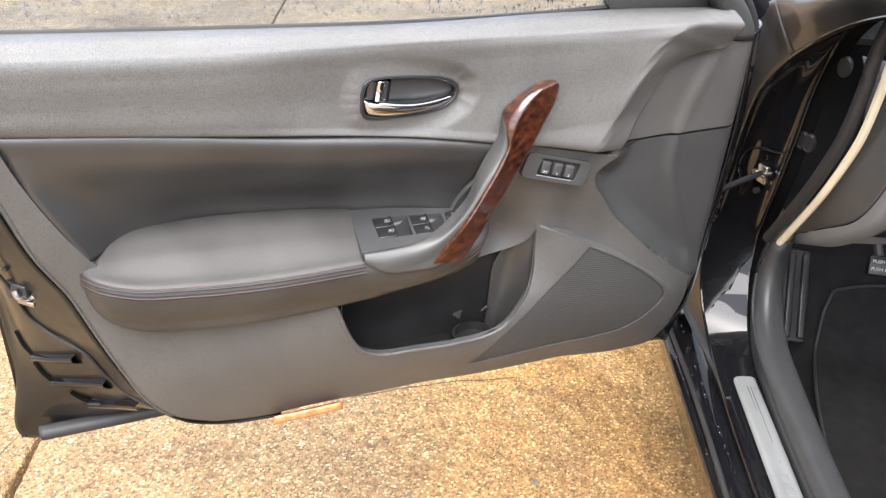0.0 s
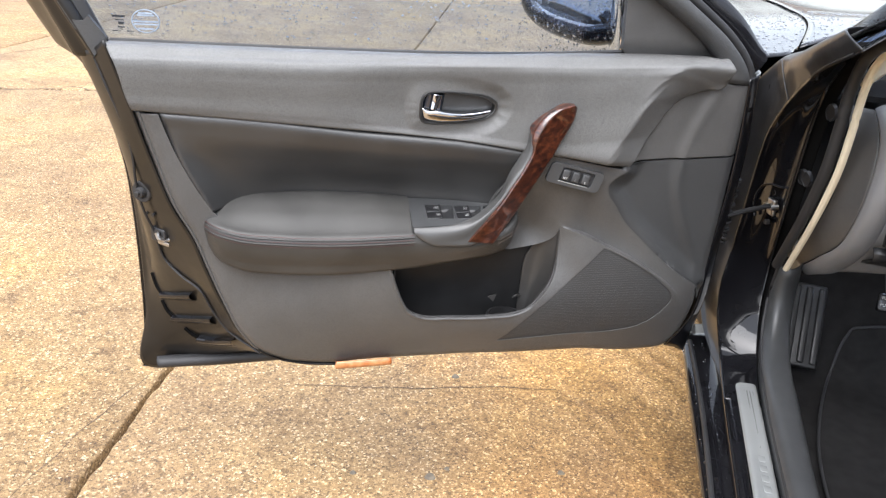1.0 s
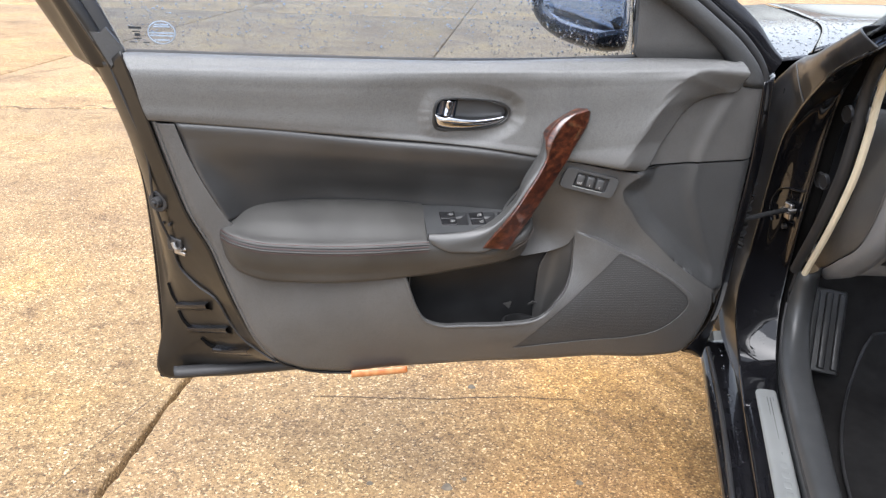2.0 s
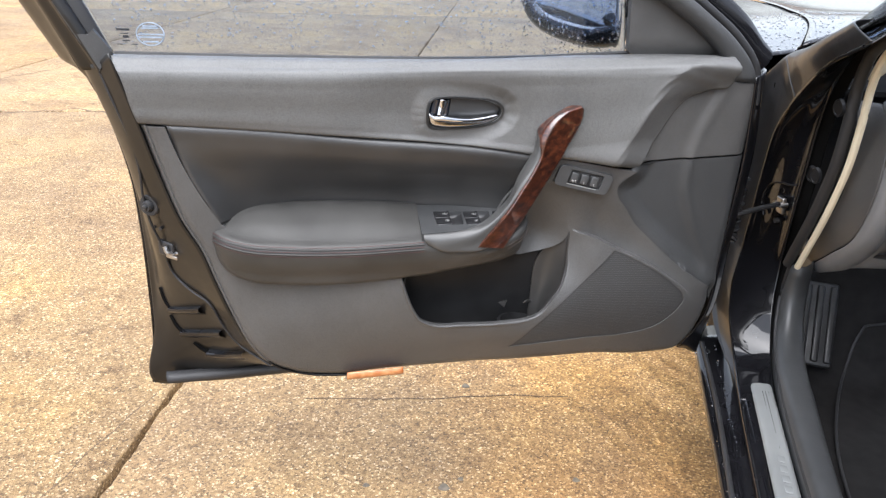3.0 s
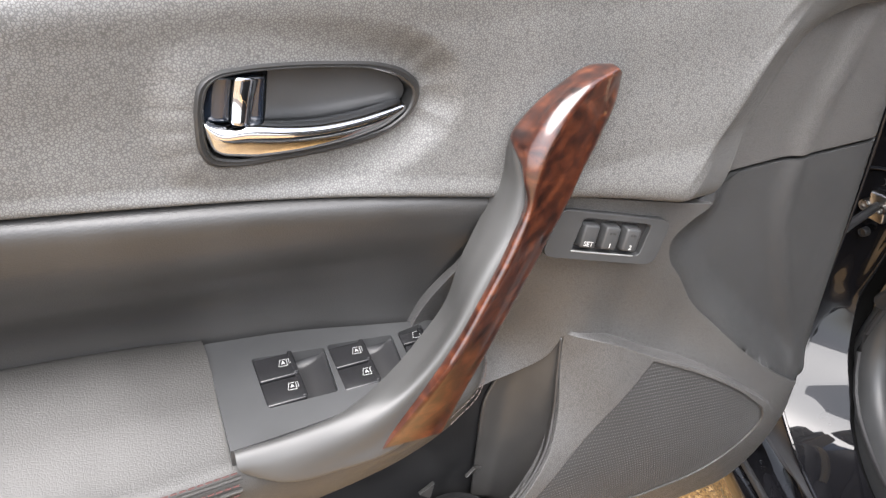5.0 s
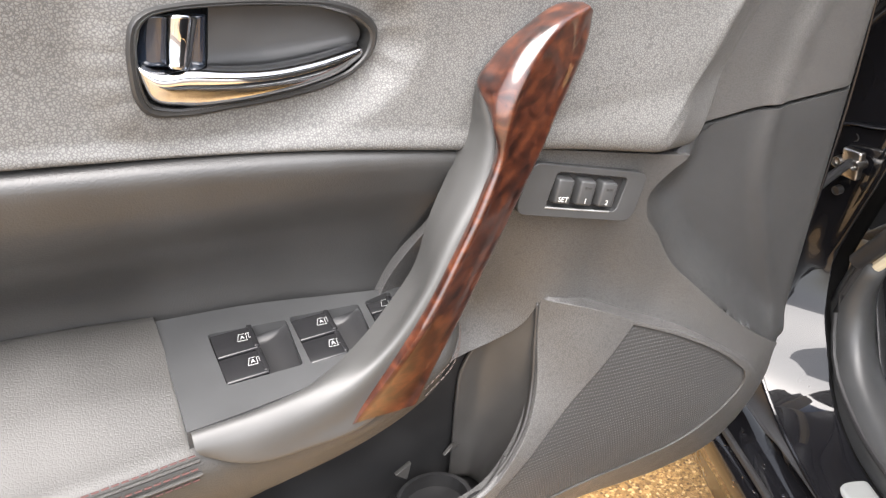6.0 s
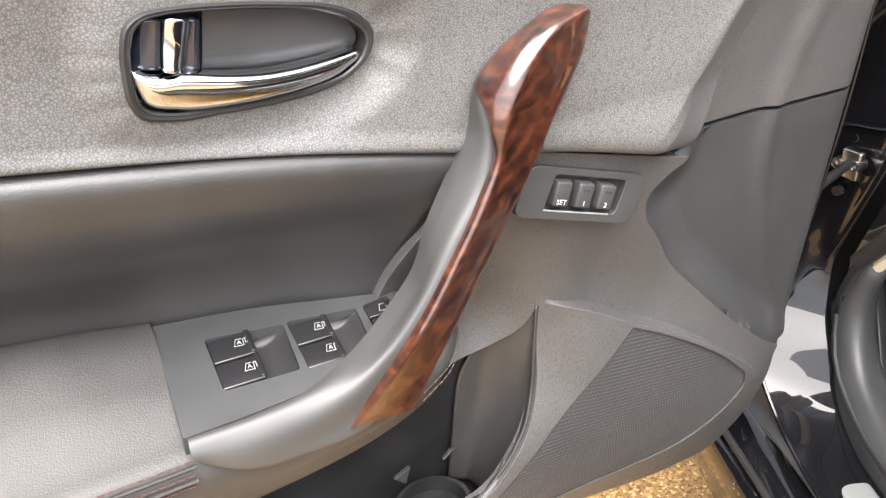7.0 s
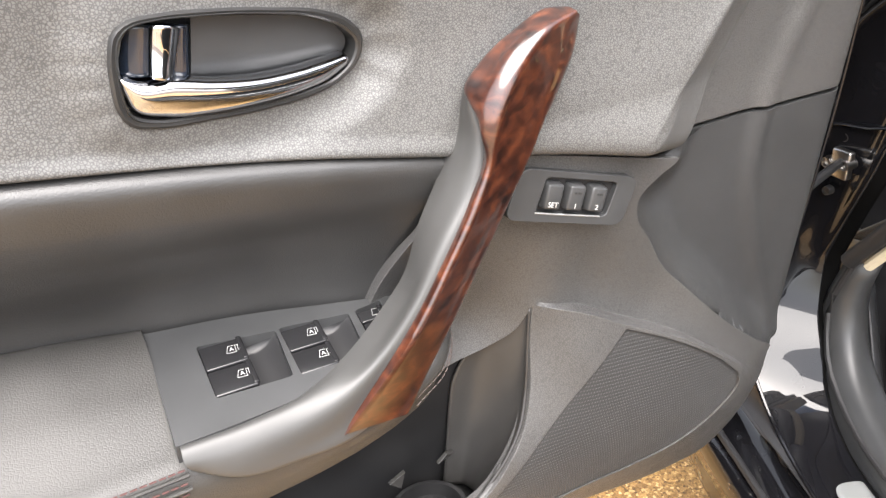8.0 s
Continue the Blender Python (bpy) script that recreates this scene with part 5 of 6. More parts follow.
part("belt_seal", tube([(-0.300, 0.9335, 0.948), (0.0, 0.9335, 0.945), (0.25, 0.932, 0.946), (0.45, 0.926, 0.955), (0.515, 0.922, 0.960)], 0.0035, 60, 8), RUBBER, door, "black rubber window belt seal")


def pane_y(p):
    return 0.939 + 0.06 * (p[:, 1] - 0.95) - 0.012 * np.clip(p[:, 0] / 0.5, -1, 1)


pane = [np.array(spline(c, 40)) for c in ([(-0.300, 0.905), (0.1, 0.905), (0.510, 0.915)], [(-0.366, 1.04), (0.1, 1.03), (0.50, 1.03)], [(-0.448, 1.20), (0.10, 1.19), (0.30, 1.18), (0.49, 1.10)])]
glass = part("window_glass", loft([np.c_[c[:, 0], pane_y(c), c[:, 1]] for c in pane], 40, 12), GLASS, door, "side window glass covered in raindrops", thick=0.004, angle=60)
glass.visible_shadow = False
rng = np.random.default_rng(3)


def dome_cloud(rows, squash):
    """Many small drops in one mesh: rows of place, radius and stretch."""
    u, w = 8, 4
    unit = np.array([(math.cos(2 * math.pi * j / u) * math.sin(math.pi * (i + 0.5) / w), math.sin(2 * math.pi * j / u) * math.sin(math.pi * (i + 0.5) / w), math.cos(math.pi * (i + 0.5) / w)) for i in range(w) for j in range(u)])
    quads = [(i * u + j, i * u + (j + 1) % u, (i + 1) * u + (j + 1) % u, (i + 1) * u + j) for i in range(w - 1) for j in range(u)] + [tuple(reversed(range(u))), tuple(range((w - 1) * u, w * u))]
    verts, faces = [], []
    for x, y, z, r, st in rows:
        k = len(verts)
        verts += [(x + r * a * squash[0], y + r * b * squash[1], z + r * c * squash[2] * st) for a, b, c in unit]
        faces += [tuple(k + q for q in f) for f in quads]
    me = bpy.data.meshes.new("drops")
    me.from_pydata(verts, [], faces)
    return me


drop_rows = []
for i in range(3400):
    x, z = rng.uniform(-0.30, 0.50), rng.uniform(0.955, 1.10)
    r = 0.0007 + 0.0016 * rng.random()**3
    y = float(pane_y(np.array([[x, z]]))[0]) + 0.0045
    drop_rows.append((x, y, z, r, 1.0 + 0.5 * rng.random()))
WATER = glass_material()
WATER.name = "water"
WATER.node_tree.nodes["Principled BSDF"].inputs["Base Color"].default_value = (0.97, 0.98, 0.98, 1)
WATER.node_tree.nodes["Principled BSDF"].inputs["IOR"].default_value = 1.33
dr = part("raindrop", dome_cloud(drop_rows, (1, 0.4, 1)), WATER, glass, "clear raindrops on the outside of the glass", kind="stuff")
dr.visible_shadow = False


def glass_mark(x, z, w, h, mat, name="glass_print"):
    y = float(pane_y(np.array([[x, z]]))[0]) - 0.0012
    return part(name, block((w, 0.0006, h), (x, y, z)), mat, glass)


for x, z, w, h in ((-0.287, 0.981, 0.018, 0.0032), (-0.286, 0.9755, 0.012, 0.0014), (-0.284, 0.971, 0.008, 0.004), (-0.284, 0.9655, 0.011, 0.0018), (-0.293, 0.960, 0.008, 0.0014), (-0.272, 0.960, 0.010, 0.0014)):
    glass_mark(x, z, w, h, BLACK_INK)
yy = float(pane_y(np.array([[-0.249, 0.975]]))[0]) - 0.0012
STICK = material("faded white sticker", (0.34, 0.36, 0.37), 0.6, var=0.15, var_scale=200)
sticker = part("window_sticker", loft([[(-0.249 + rr * math.cos(a), yy, 0.975 + rr * 0.85 * math.sin(a)) for a in np.linspace(0, 2 * math.pi, 25)[:-1]] for rr in (0.0205, 0.0185)], 40, None, True), STICK, glass, "round faded white window sticker", thick=0.0003)
for z, w in ((0.9865, 0.020), (0.9835, 0.024), (0.9745, 0.035), (0.9705, 0.034), (0.9640, 0.022)):
    part("sticker_bar", block((w, 0.0004, 0.0022), (-0.249, yy, z)), STICK, sticker)

def mirror_ring(w, ru, rv, dv=0.0, n=28):
    """A rounded four-sided ring of the mirror housing, w metres behind the glass."""
    out = []
    for a in np.linspace(0, 2 * math.pi, n + 1)[:-1]:
        ca, sa = math.cos(a), math.sin(a)
        out.append((ru * math.copysign(abs(ca)**0.75, ca), w, dv + rv * math.copysign(abs(sa)**0.75, sa)))
    return out


MT = Matrix.Translation((0.480, 1.100, 1.045)) @ Matrix.Rotation(radians(-44), 4, 'Z') @ Matrix.Rotation(radians(9), 4, 'Y')
mirror = part("door_mirror", turned(loft([mirror_ring(*r) for r in ((0.006, 0.094, 0.060), (-0.004, 0.098, 0.064), (-0.006, 0.106, 0.072), (0.002, 0.113, 0.083, -0.005), (0.030, 0.117, 0.092, -0.010), (0.070, 0.108, 0.088, -0.008), (0.105, 0.080, 0.068, -0.004), (0.122, 0.040, 0.034), (0.126, 0.010, 0.010))], 56, 40, True, True), MT), PAINT, door, "glossy black door mirror wet with rain")
part("mirror_glass", turned(loft([mirror_ring(0.004 - 0.001 * (1 - k), 0.095 * k, 0.061 * k) for k in (1.0, 0.5, 0.05)], 40, None, True, True), MT), MIRROR, mirror, "mirror glass")
part("mirror_arm", tube([(0.540, 1.10, 1.005), (0.570, 1.03, 0.985), (0.590, 0.94, 0.975)], 0.032, 20, 12, flat=0.8), PAINT, mirror)
rim_rows = []
for i in range(150):
    a = rng.uniform(0, 2 * math.pi)
    k = rng.uniform(0.97, 1.08)
    p = MT @ Vector((0.106 * k * math.cos(a), -0.0055, 0.072 * k * math.sin(a)))
    rim_rows.append((p.x, p.y, p.z, 0.0008 + 0.0016 * rng.random()**2, 1.0))
part("raindrop", dome_cloud(rim_rows, (1, 0.8, 1)), WATER, mirror, "raindrops on the mirror housing", kind="stuff").visible_shadow = False

# ---- check strap and wiring boot in the hinge gap ----
part("wiring_boot", merge(*[tube([(0.795 + 0.002 * math.sin(i), 0.945, 0.725 - 0.0085 * i), (0.795, 0.945, 0.7215 - 0.0085 * i)], 0.013 - 0.003 * (i % 2), 3, 12) for i in range(16)]), RUBBER, door, "black corrugated wiring boot")
part("check_strap", tube([(0.775, 0.925, 0.655), (0.83, 0.94, 0.660), (0.895, 0.956, 0.664)], 0.005, 12, 8, up=(0, 1, 0)), DARK, door, "black steel door check strap")

# ---- the car beside the open door (its own axes: x inboard, y forward) ----
CAR = Matrix.Translation((0.817, 0.812, 0.0)) @ Euler((0, 0, math.atan2(-0.443, 0.896))).to_matrix().to_4x4()
car = thing("car", (0, 0, 0), "black car body with open front door opening", "car", keep=False)
car.matrix_basis = CAR


SILL_SECTION = ((-0.045, 0.16), (-0.065, 0.22), (-0.088, 0.285), (-0.089, 0.294), (-0.084, 0.301), (-0.074, 0.304), (-0.055, 0.306), (-0.030, 0.318), (-0.024, 0.332), (-0.014, 0.338), (0.0, 0.339), (0.03, 0.340), (0.055, 0.342))
sill = part("sill", loft([[(x + (lean if x < -0.05 else 0.5 * lean if x < -0.026 else 0), y, z) for x, z in SILL_SECTION] for y, lean in ((-1.6, 0.03), (-0.8, 0.025), (-0.3, 0.018), (0.05, 0.004), (0.16, 0.0), (0.30, -0.004))], 60, 30), PAINT, car, "glossy black painted door sill", thick=0.003)
part("sill_seal", tube([(-0.060, -1.6, 0.310), (-0.060, -0.4, 0.310), (-0.066, 0.0, 0.310), (-0.078, 0.20, 0.312)], 0.005, 60, 8), RUBBER, sill, "black rubber strip on the sill")
SILL_LINE = [(-0.026, -1.6, 0.334), (-0.026, -0.8, 0.334), (-0.026, -0.3, 0.334)]
plate = part("sill_plate", loft([[(-0.005, -0.012, 0.3440), (-0.005, -0.05, 0.3440), (-0.005, -0.4, 0.3440), (-0.005, -0.62, 0.344)], [(-0.004, -0.006, 0.3465), (-0.0035, -0.05, 0.3470), (-0.0035, -0.4, 0.3470), (-0.0035, -0.62, 0.347)],
                                 [(0.018, 0.004, 0.3475), (0.018, -0.05, 0.3480), (0.018, -0.4, 0.3480), (0.018, -0.62, 0.348)], [(0.0335, 0.002, 0.3465), (0.034, -0.05, 0.3470), (0.034, -0.4, 0.3470), (0.034, -0.62, 0.347)], [(0.0355, -0.002, 0.343), (0.0355, -0.05, 0.343), (0.0355, -0.4, 0.343), (0.0355, -0.62, 0.343)]], 40, 16), ALU, car, "brushed aluminium sill kick plate", angle=60)
for x in (0.0085, 0.0140, 0.0195, 0.0250):
    part("groove", tube([(x, -0.025, 0.3480), (x, -0.10, 0.3482), (x, -0.205, 0.3482)], 0.0006, 20, 6, flat=0.5), DARK, plate)
for i in range(6):
    part("emblem_bar", block((0.012, 0.016, 0.0012), (0.018, -0.235 - 0.026 * i, 0.3482), None, 0.0004), ALU, plate)

trim = part("sill_trim", loft([
    [(0.040, -1.6, 0.338), (0.040, -0.4, 0.338), (0.040, -0.05, 0.340), (0.044, 0.08, 0.350), (0.048, 0.16, 0.39), (0.050, 0.185, 0.45), (0.050, 0.165, 0.545)],
    [(0.041, -1.6, 0.372), (0.041, -0.4, 0.372), (0.042, -0.05, 0.374), (0.046, 0.06, 0.384), (0.050, 0.13, 0.415), (0.052, 0.160, 0.47), (0.052, 0.145, 0.547)],
    [(0.050, -1.6, 0.383), (0.050, -0.4, 0.383), (0.052, -0.05, 0.385), (0.058, 0.05, 0.393), (0.064, 0.118, 0.425), (0.066, 0.148, 0.475), (0.066, 0.135, 0.547)],
    [(0.075, -1.6, 0.382), (0.075, -0.4, 0.382), (0.082, -0.05, 0.384), (0.090, 0.06, 0.392), (0.094, 0.130, 0.425), (0.097, 0.165, 0.475), (0.097, 0.170, 0.547)],
    [(0.088, -1.6, 0.360), (0.088, -0.4, 0.360), (0.100, -0.05, 0.362), (0.102, 0.08, 0.372), (0.104, 0.16, 0.41), (0.106, 0.21, 0.46), (0.106, 0.22, 0.545)],
    [(0.098, -1.6, 0.255), (0.098, -0.4, 0.255), (0.110, -0.05, 0.255), (0.112, 0.10, 0.255), (0.112, 0.22, 0.30), (0.112, 0.30, 0.40), (0.112, 0.34, 0.545)]], 70, 40), PLATE, car, "dark grey plastic sill and kick panel trim", thick=0.003, angle=60)
part("trim_seam", tube([(0.041, -1.6, 0.366), (0.041, -0.4, 0.366), (0.042, -0.05, 0.368), (0.045, 0.065, 0.378), (0.048, 0.138, 0.412), (0.050, 0.168, 0.47), (0.050, 0.15, 0.545)], 0.004, 70, 8), RUBBER, trim)

# hinge pillar
inner_edge = spline([(0.0352, -0.05, 0.340), (0.040, 0.056, 0.347), (0.0432, 0.116, 0.3644), (0.0444, 0.1664, 0.4024), (0.0428, 0.1872, 0.447), (0.0396, 0.1856, 0.51), (0.0348, 0.1622, 0.60), (0.030, 0.131, 0.69), (0.030, 0.120, 0.75), (0.030, 0.108, 0.83), (0.030, 0.065, 0.92), (0.028, -0.04, 0.990), (0.024, -0.28, 1.068)], 120)
outer_edge = spline([(-0.026, -0.05, 0.334), (-0.026, 0.04, 0.340), (-0.0268, 0.1012, 0.3508), (-0.0292, 0.154, 0.370), (-0.0324, 0.208, 0.4036), (-0.034, 0.235, 0.4446), (-0.0324, 0.238, 0.493), (-0.0292, 0.2344, 0.58), (-0.026, 0.230, 0.665), (-0.026, 0.213, 0.73), (-0.026, 0.185, 0.80), (-0.022, 0.125, 0.862), (-0.020, 0.04, 0.915), (-0.020, -0.06, 0.962), (-0.020, -0.28, 1.030)], 120)
roof_edge = spline([(-0.040, 0.12, 0.338), (-0.060, 0.26, 0.36), (-0.065, 0.36, 0.42), (-0.065, 0.37, 0.48), (-0.065, 0.37, 0.58), (-0.065, 0.37, 0.665), (-0.065, 0.37, 0.73), (-0.060, 0.36, 0.80), (-0.050, 0.33, 0.870), (-0.035, 0.27, 0.918), (-0.022, 0.05, 0.984), (-0.022, -0.20, 1.050)], 120)
# foot shifted along the camera's sight line, tilted so it mirrors the sky
foot = np.array([-0.23, -0.88, 0.41])
inner_edge = inner_edge + np.interp(inner_edge[:, 2], (0.335, 0.345, 0.365, 0.395, 0.415, 0.53, 0.64), (0, 0, 0.014, 0.031, 0.034, -0.011, 0))[:, None] * foot
outer_edge = outer_edge + np.interp(outer_edge[:, 2], (0.335, 0.345, 0.365, 0.395, 0.415, 0.53, 0.64), (0, 0, 0.014, 0.031, 0.034, -0.011, 0))[:, None] * foot
run = np.linspace(0, 1, 120)[:, None]
dish = np.array([[0.0035, 0.0025, 0.0]]) * np.clip((run - 0.30) / 0.1, 0, 1) * np.clip((0.85 - run) / 0.1, 0, 1)
pillar = part("hinge_pillar", loft([inner_edge + (outer_edge - inner_edge) * k + dish * d for k, d in ((-0.02, 0.0), (0.0, 0.0), (0.04, 0.0), (0.10, 1.0), (0.5, 1.4), (0.90, 1.0), (0.96, 0.0), (1.0, 0.0), (1.02, 0.0))], 110, 40), PAINT, car, "glossy black hinge pillar and windscreen pillar", thick=0.002, angle=70)
part("pillar_hem", tube(SILL_LINE + [tuple(p) for p in outer_edge[::4]], 0.003, 160, 8), PAINT, pillar, "folded steel edge")
lift = np.clip((outer_edge[:, 2:] - 0.86) / 0.06, 0, 1) * np.array([[-0.012, 0.0, 0.004]])
for name, mat, words, a, b in (("jamb_wall", WET_LIFTED, "dull black wall in the hinge gap", 0, 81), ("pillar_face", WET_LIFTED, "glossy black outer pillar face", 80, 120)):
    part(name, loft([(outer_edge + np.array([-0.0005, 0.001, 0]))[a:b], (outer_edge * 0.65 + roof_edge * 0.35 + lift)[a:b], (outer_edge * 0.3 + roof_edge * 0.7 + lift)[a:b], roof_edge[a:b], (roof_edge + np.array([0.022, 0.020, 0.001]))[a:b]], 70, 24), mat, pillar, words, thick=0.002, angle=70)
groove = np.clip((inner_edge[:, 2:] - 0.36) / 0.08, 0, 1)
part("seal_channel", loft([inner_edge + np.array([0.0005, 0.0005, 0]), inner_edge + np.array([0.004, 0.0, 0]) + groove * np.array([[0.0, 0.012, 0.0]]), inner_edge + np.array([0.024, -0.004, 0]) + groove * np.array([[0.0, 0.006, 0.0]])], 110, 10), GAP_BLACK, pillar, "dull black channel behind the door seal", thick=0.002)
# added filler that keeps bright ground out of the pillar's reflection
part("jamb_filler", loft([[(-0.062, 0.36, z), (-0.09, 0.345, z), (-0.104, 0.31, z)] for z in (0.31, 0.45, 0.60, 0.75, 0.88)], 12, 20), GAP_BLACK, pillar, "dull black filler added across the gap between pillar and wing", thick=0.002)


for at in ((0.046, 0.066, 0.880), (0.046, 0.108, 0.744), (0.042, 0.126, 0.742)):
    part("plug", disc(at, (-0.76, -0.62, -0.18), 0.0105, 0.016, 0.003), DARK, pillar, "oval black rubber plug")
face = (-0.92, -0.36, -0.12)
bracket = part("check_bracket", turned(block((0.024, 0.034, 0.010), (0, 0, 0.002), None, 0.003), on_face((0.013, 0.168, 0.662), face)), STEEL, pillar, "bright steel check strap bracket")
for at in ((0.016, 0.160, 0.664), (0.009, 0.182, 0.660)):
    part("bolt", disc(at, face, 0.0065, 0.0065, 0.011), STEEL, bracket)
for at in ((0.011, 0.178, 0.625), (0.013, 0.176, 0.690)):
    part("stud", disc(at, face, 0.0055, 0.0055, 0.004), DARK, pillar)
part("pillar_stamping", tube([(-0.008, 0.206, 0.625), (-0.016, 0.216, 0.655), (-0.010, 0.204, 0.690), (0.004, 0.178, 0.704), (0.016, 0.154, 0.708), (0.027, 0.134, 0.714)], 0.004, 40, 8, flat=0.5), PAINT, pillar)

# weather strip with beige cloth edge
seal_line = [(0.058, 0.143, 0.545), (0.058, 0.095, 0.610), (0.058, 0.050, 0.673), (0.058, 0.010, 0.740), (0.058, -0.018, 0.800), (0.057, -0.032, 0.878), (0.056, -0.036, 0.935), (0.055, -0.060, 0.980), (0.052, -0.12, 1.012), (0.050, -0.195, 1.035), (0.046, -0.36, 1.09)]
part("door_seal", tube([(x - 0.012, y + 0.012, z) for x, y, z in seal_line], 0.010, 80, 10), RUBBER, car, "black rubber door opening seal")
part("seal_edge", tube([(x + 0.004, y - 0.002, z) for x, y, z in seal_line], 0.0065, 80, 8), BEIGE, car, "beige cloth edge of the door seal")

# front wing, bonnet and windscreen base seen over the door
wing = part("front_wing", loft([
    [(-0.115, 0.30, 0.60), (-0.125, 0.7, 0.60), (-0.13, 1.4, 0.58), (-0.120, 2.4, 0.560)], [(-0.112, 0.29, 0.80), (-0.125, 0.7, 0.80), (-0.12, 1.4, 0.76), (-0.110, 2.4, 0.740)], [(-0.095, 0.28, 0.900), (-0.105, 0.7, 0.890), (-0.09, 1.4, 0.85), (-0.080, 2.4, 0.830)],
    [(-0.060, 0.28, 0.928), (-0.06, 0.7, 0.933), (-0.03, 1.4, 0.910), (-0.020, 2.4, 0.872)], [(-0.020, 0.30, 0.935), (0.02, 0.7, 0.946), (0.06, 1.4, 0.926), (0.070, 2.4, 0.886)], [(0.03, 0.42, 0.936), (0.10, 0.75, 0.952), (0.14, 1.4, 0.936), (0.150, 2.4, 0.896)]], 50, 40), PAINT, car, "glossy black front wing wet with rain", thick=0.002, angle=70)
hood = part("bonnet", loft([[(0.036, 0.43, 0.939), (0.106, 0.78, 0.955), (0.146, 1.4, 0.940), (0.156, 2.4, 0.900)], [(0.25, 0.70, 0.972), (0.28, 0.95, 0.968), (0.30, 1.5, 0.93), (0.310, 2.4, 0.910)], [(0.75, 0.86, 1.000), (0.75, 1.0, 0.992), (0.75, 1.5, 0.95), (0.760, 2.4, 0.930)], [(1.40, 0.70, 0.960), (1.38, 0.95, 0.955), (1.35, 1.5, 0.92), (1.360, 2.4, 0.900)]], 40, 40), PAINT, car, "glossy black bonnet wet with rain", thick=0.002)
part("windscreen", loft([[(0.0, 0.20, 0.945), (0.15, 0.52, 0.950), (0.45, 0.72, 0.967), (0.75, 0.80, 0.977), (1.3, 0.66, 0.952)], [(0.02, -0.38, 1.10), (0.10, -0.33, 1.22), (0.40, -0.25, 1.33), (0.75, -0.22, 1.35), (1.3, -0.35, 1.30)]], 30, 2), GLASS, car, "windscreen glass", thick=0.004).visible_shadow = False
for panel, y0, y1, x0, x1, count in ((wing, 0.28, 1.2, -0.10, 0.14, 420), (hood, 0.45, 1.3, 0.04, 0.55, 700)):
    tree = BVHTree.FromPolygons([v.co.copy() for v in panel.data.vertices], [tuple(f.vertices) for f in panel.data.polygons])
    wet_rows = []
    for i in range(count):
        x, y = rng.uniform(x0, x1), rng.uniform(y0, y1)
        r = 0.0016 + 0.0026 * rng.random()**2
        top = tree.ray_cast(Vector((x, y, 1.3)), Vector((0, 0, -1)))[0]
        if top is not None:
            wet_rows.append((x, y, top.z + 0.0008, r, 1.0))
    part("raindrop", dome_cloud(wet_rows, (1, 1, 0.35)), WATER, panel, "raindrops standing on the paint", kind="stuff").visible_shadow = False

sill_rows = []
for i in range(260):
    y = rng.uniform(-0.55, 0.22)
    x, z = ((-0.0885, 0.2955), (-0.080, 0.3035), (-0.050, 0.309), (-0.070, 0.3055), (-0.087, 0.288))[i % 5]
    lean = float(np.interp(y, (-0.8, -0.3, 0.05, 0.30), (0.025, 0.018, 0.004, -0.004)))
    sill_rows.append((x + lean + rng.uniform(-0.003, 0.003), y, z, 0.0008 + 0.0018 * rng.random()**2, 1.0))
sd = part("raindrop", dome_cloud(sill_rows, (1, 1, 0.6)), WATER, sill, "raindrops on the black sill", kind="stuff")
sd.visible_shadow = False

# dashboard end, footwell
dash = part("dashboard", loft([
    [(0.135, 0.20, 0.520), (0.135, 0.04, 0.62), (0.135, -0.020, 0.70), (0.135, -0.025, 0.78), (0.135, 0.0, 0.89), (0.135, 0.09, 0.955)],
    [(0.190, 0.20, 0.540), (0.190, 0.05, 0.61), (0.190, -0.015, 0.69), (0.190, -0.03, 0.78), (0.190, -0.04, 0.90), (0.190, 0.06, 0.985)],
    [(0.300, 0.18, 0.56), (0.300, 0.05, 0.62), (0.300, 0.0, 0.68), (0.300, -0.01, 0.76), (0.300, -0.03, 0.90), (0.300, 0.10, 0.99)],
    [(1.25, 0.18, 0.58), (1.25, 0.06, 0.62), (1.25, 0.03, 0.68), (1.25, 0.02, 0.76), (1.25, 0.0, 0.90), (1.25, 0.10, 0.99)]], 60, 40), DASH_DARK, car, "grey dashboard with rounded end", thick=0.003, angle=70)
part("dash_end", loft([
    [(0.074, 0.21, 0.545), (0.074, 0.14, 0.61), (0.074, 0.05, 0.69), (0.074, 0.01, 0.77), (0.074, 0.03, 0.85), (0.076, 0.09, 0.893)],
    [(0.088, 0.205, 0.545), (0.088, 0.12, 0.605), (0.088, 0.015, 0.695), (0.088, -0.025, 0.774), (0.088, -0.005, 0.85), (0.088, 0.06, 0.896)],
    [(0.102, 0.20, 0.535), (0.102, 0.10, 0.598), (0.102, -0.025, 0.692), (0.102, -0.060, 0.775), (0.102, -0.045, 0.86), (0.102, 0.03, 0.900)]], 40, 16), CARD, dash, "dark grey dashboard side cover", thick=0.003)
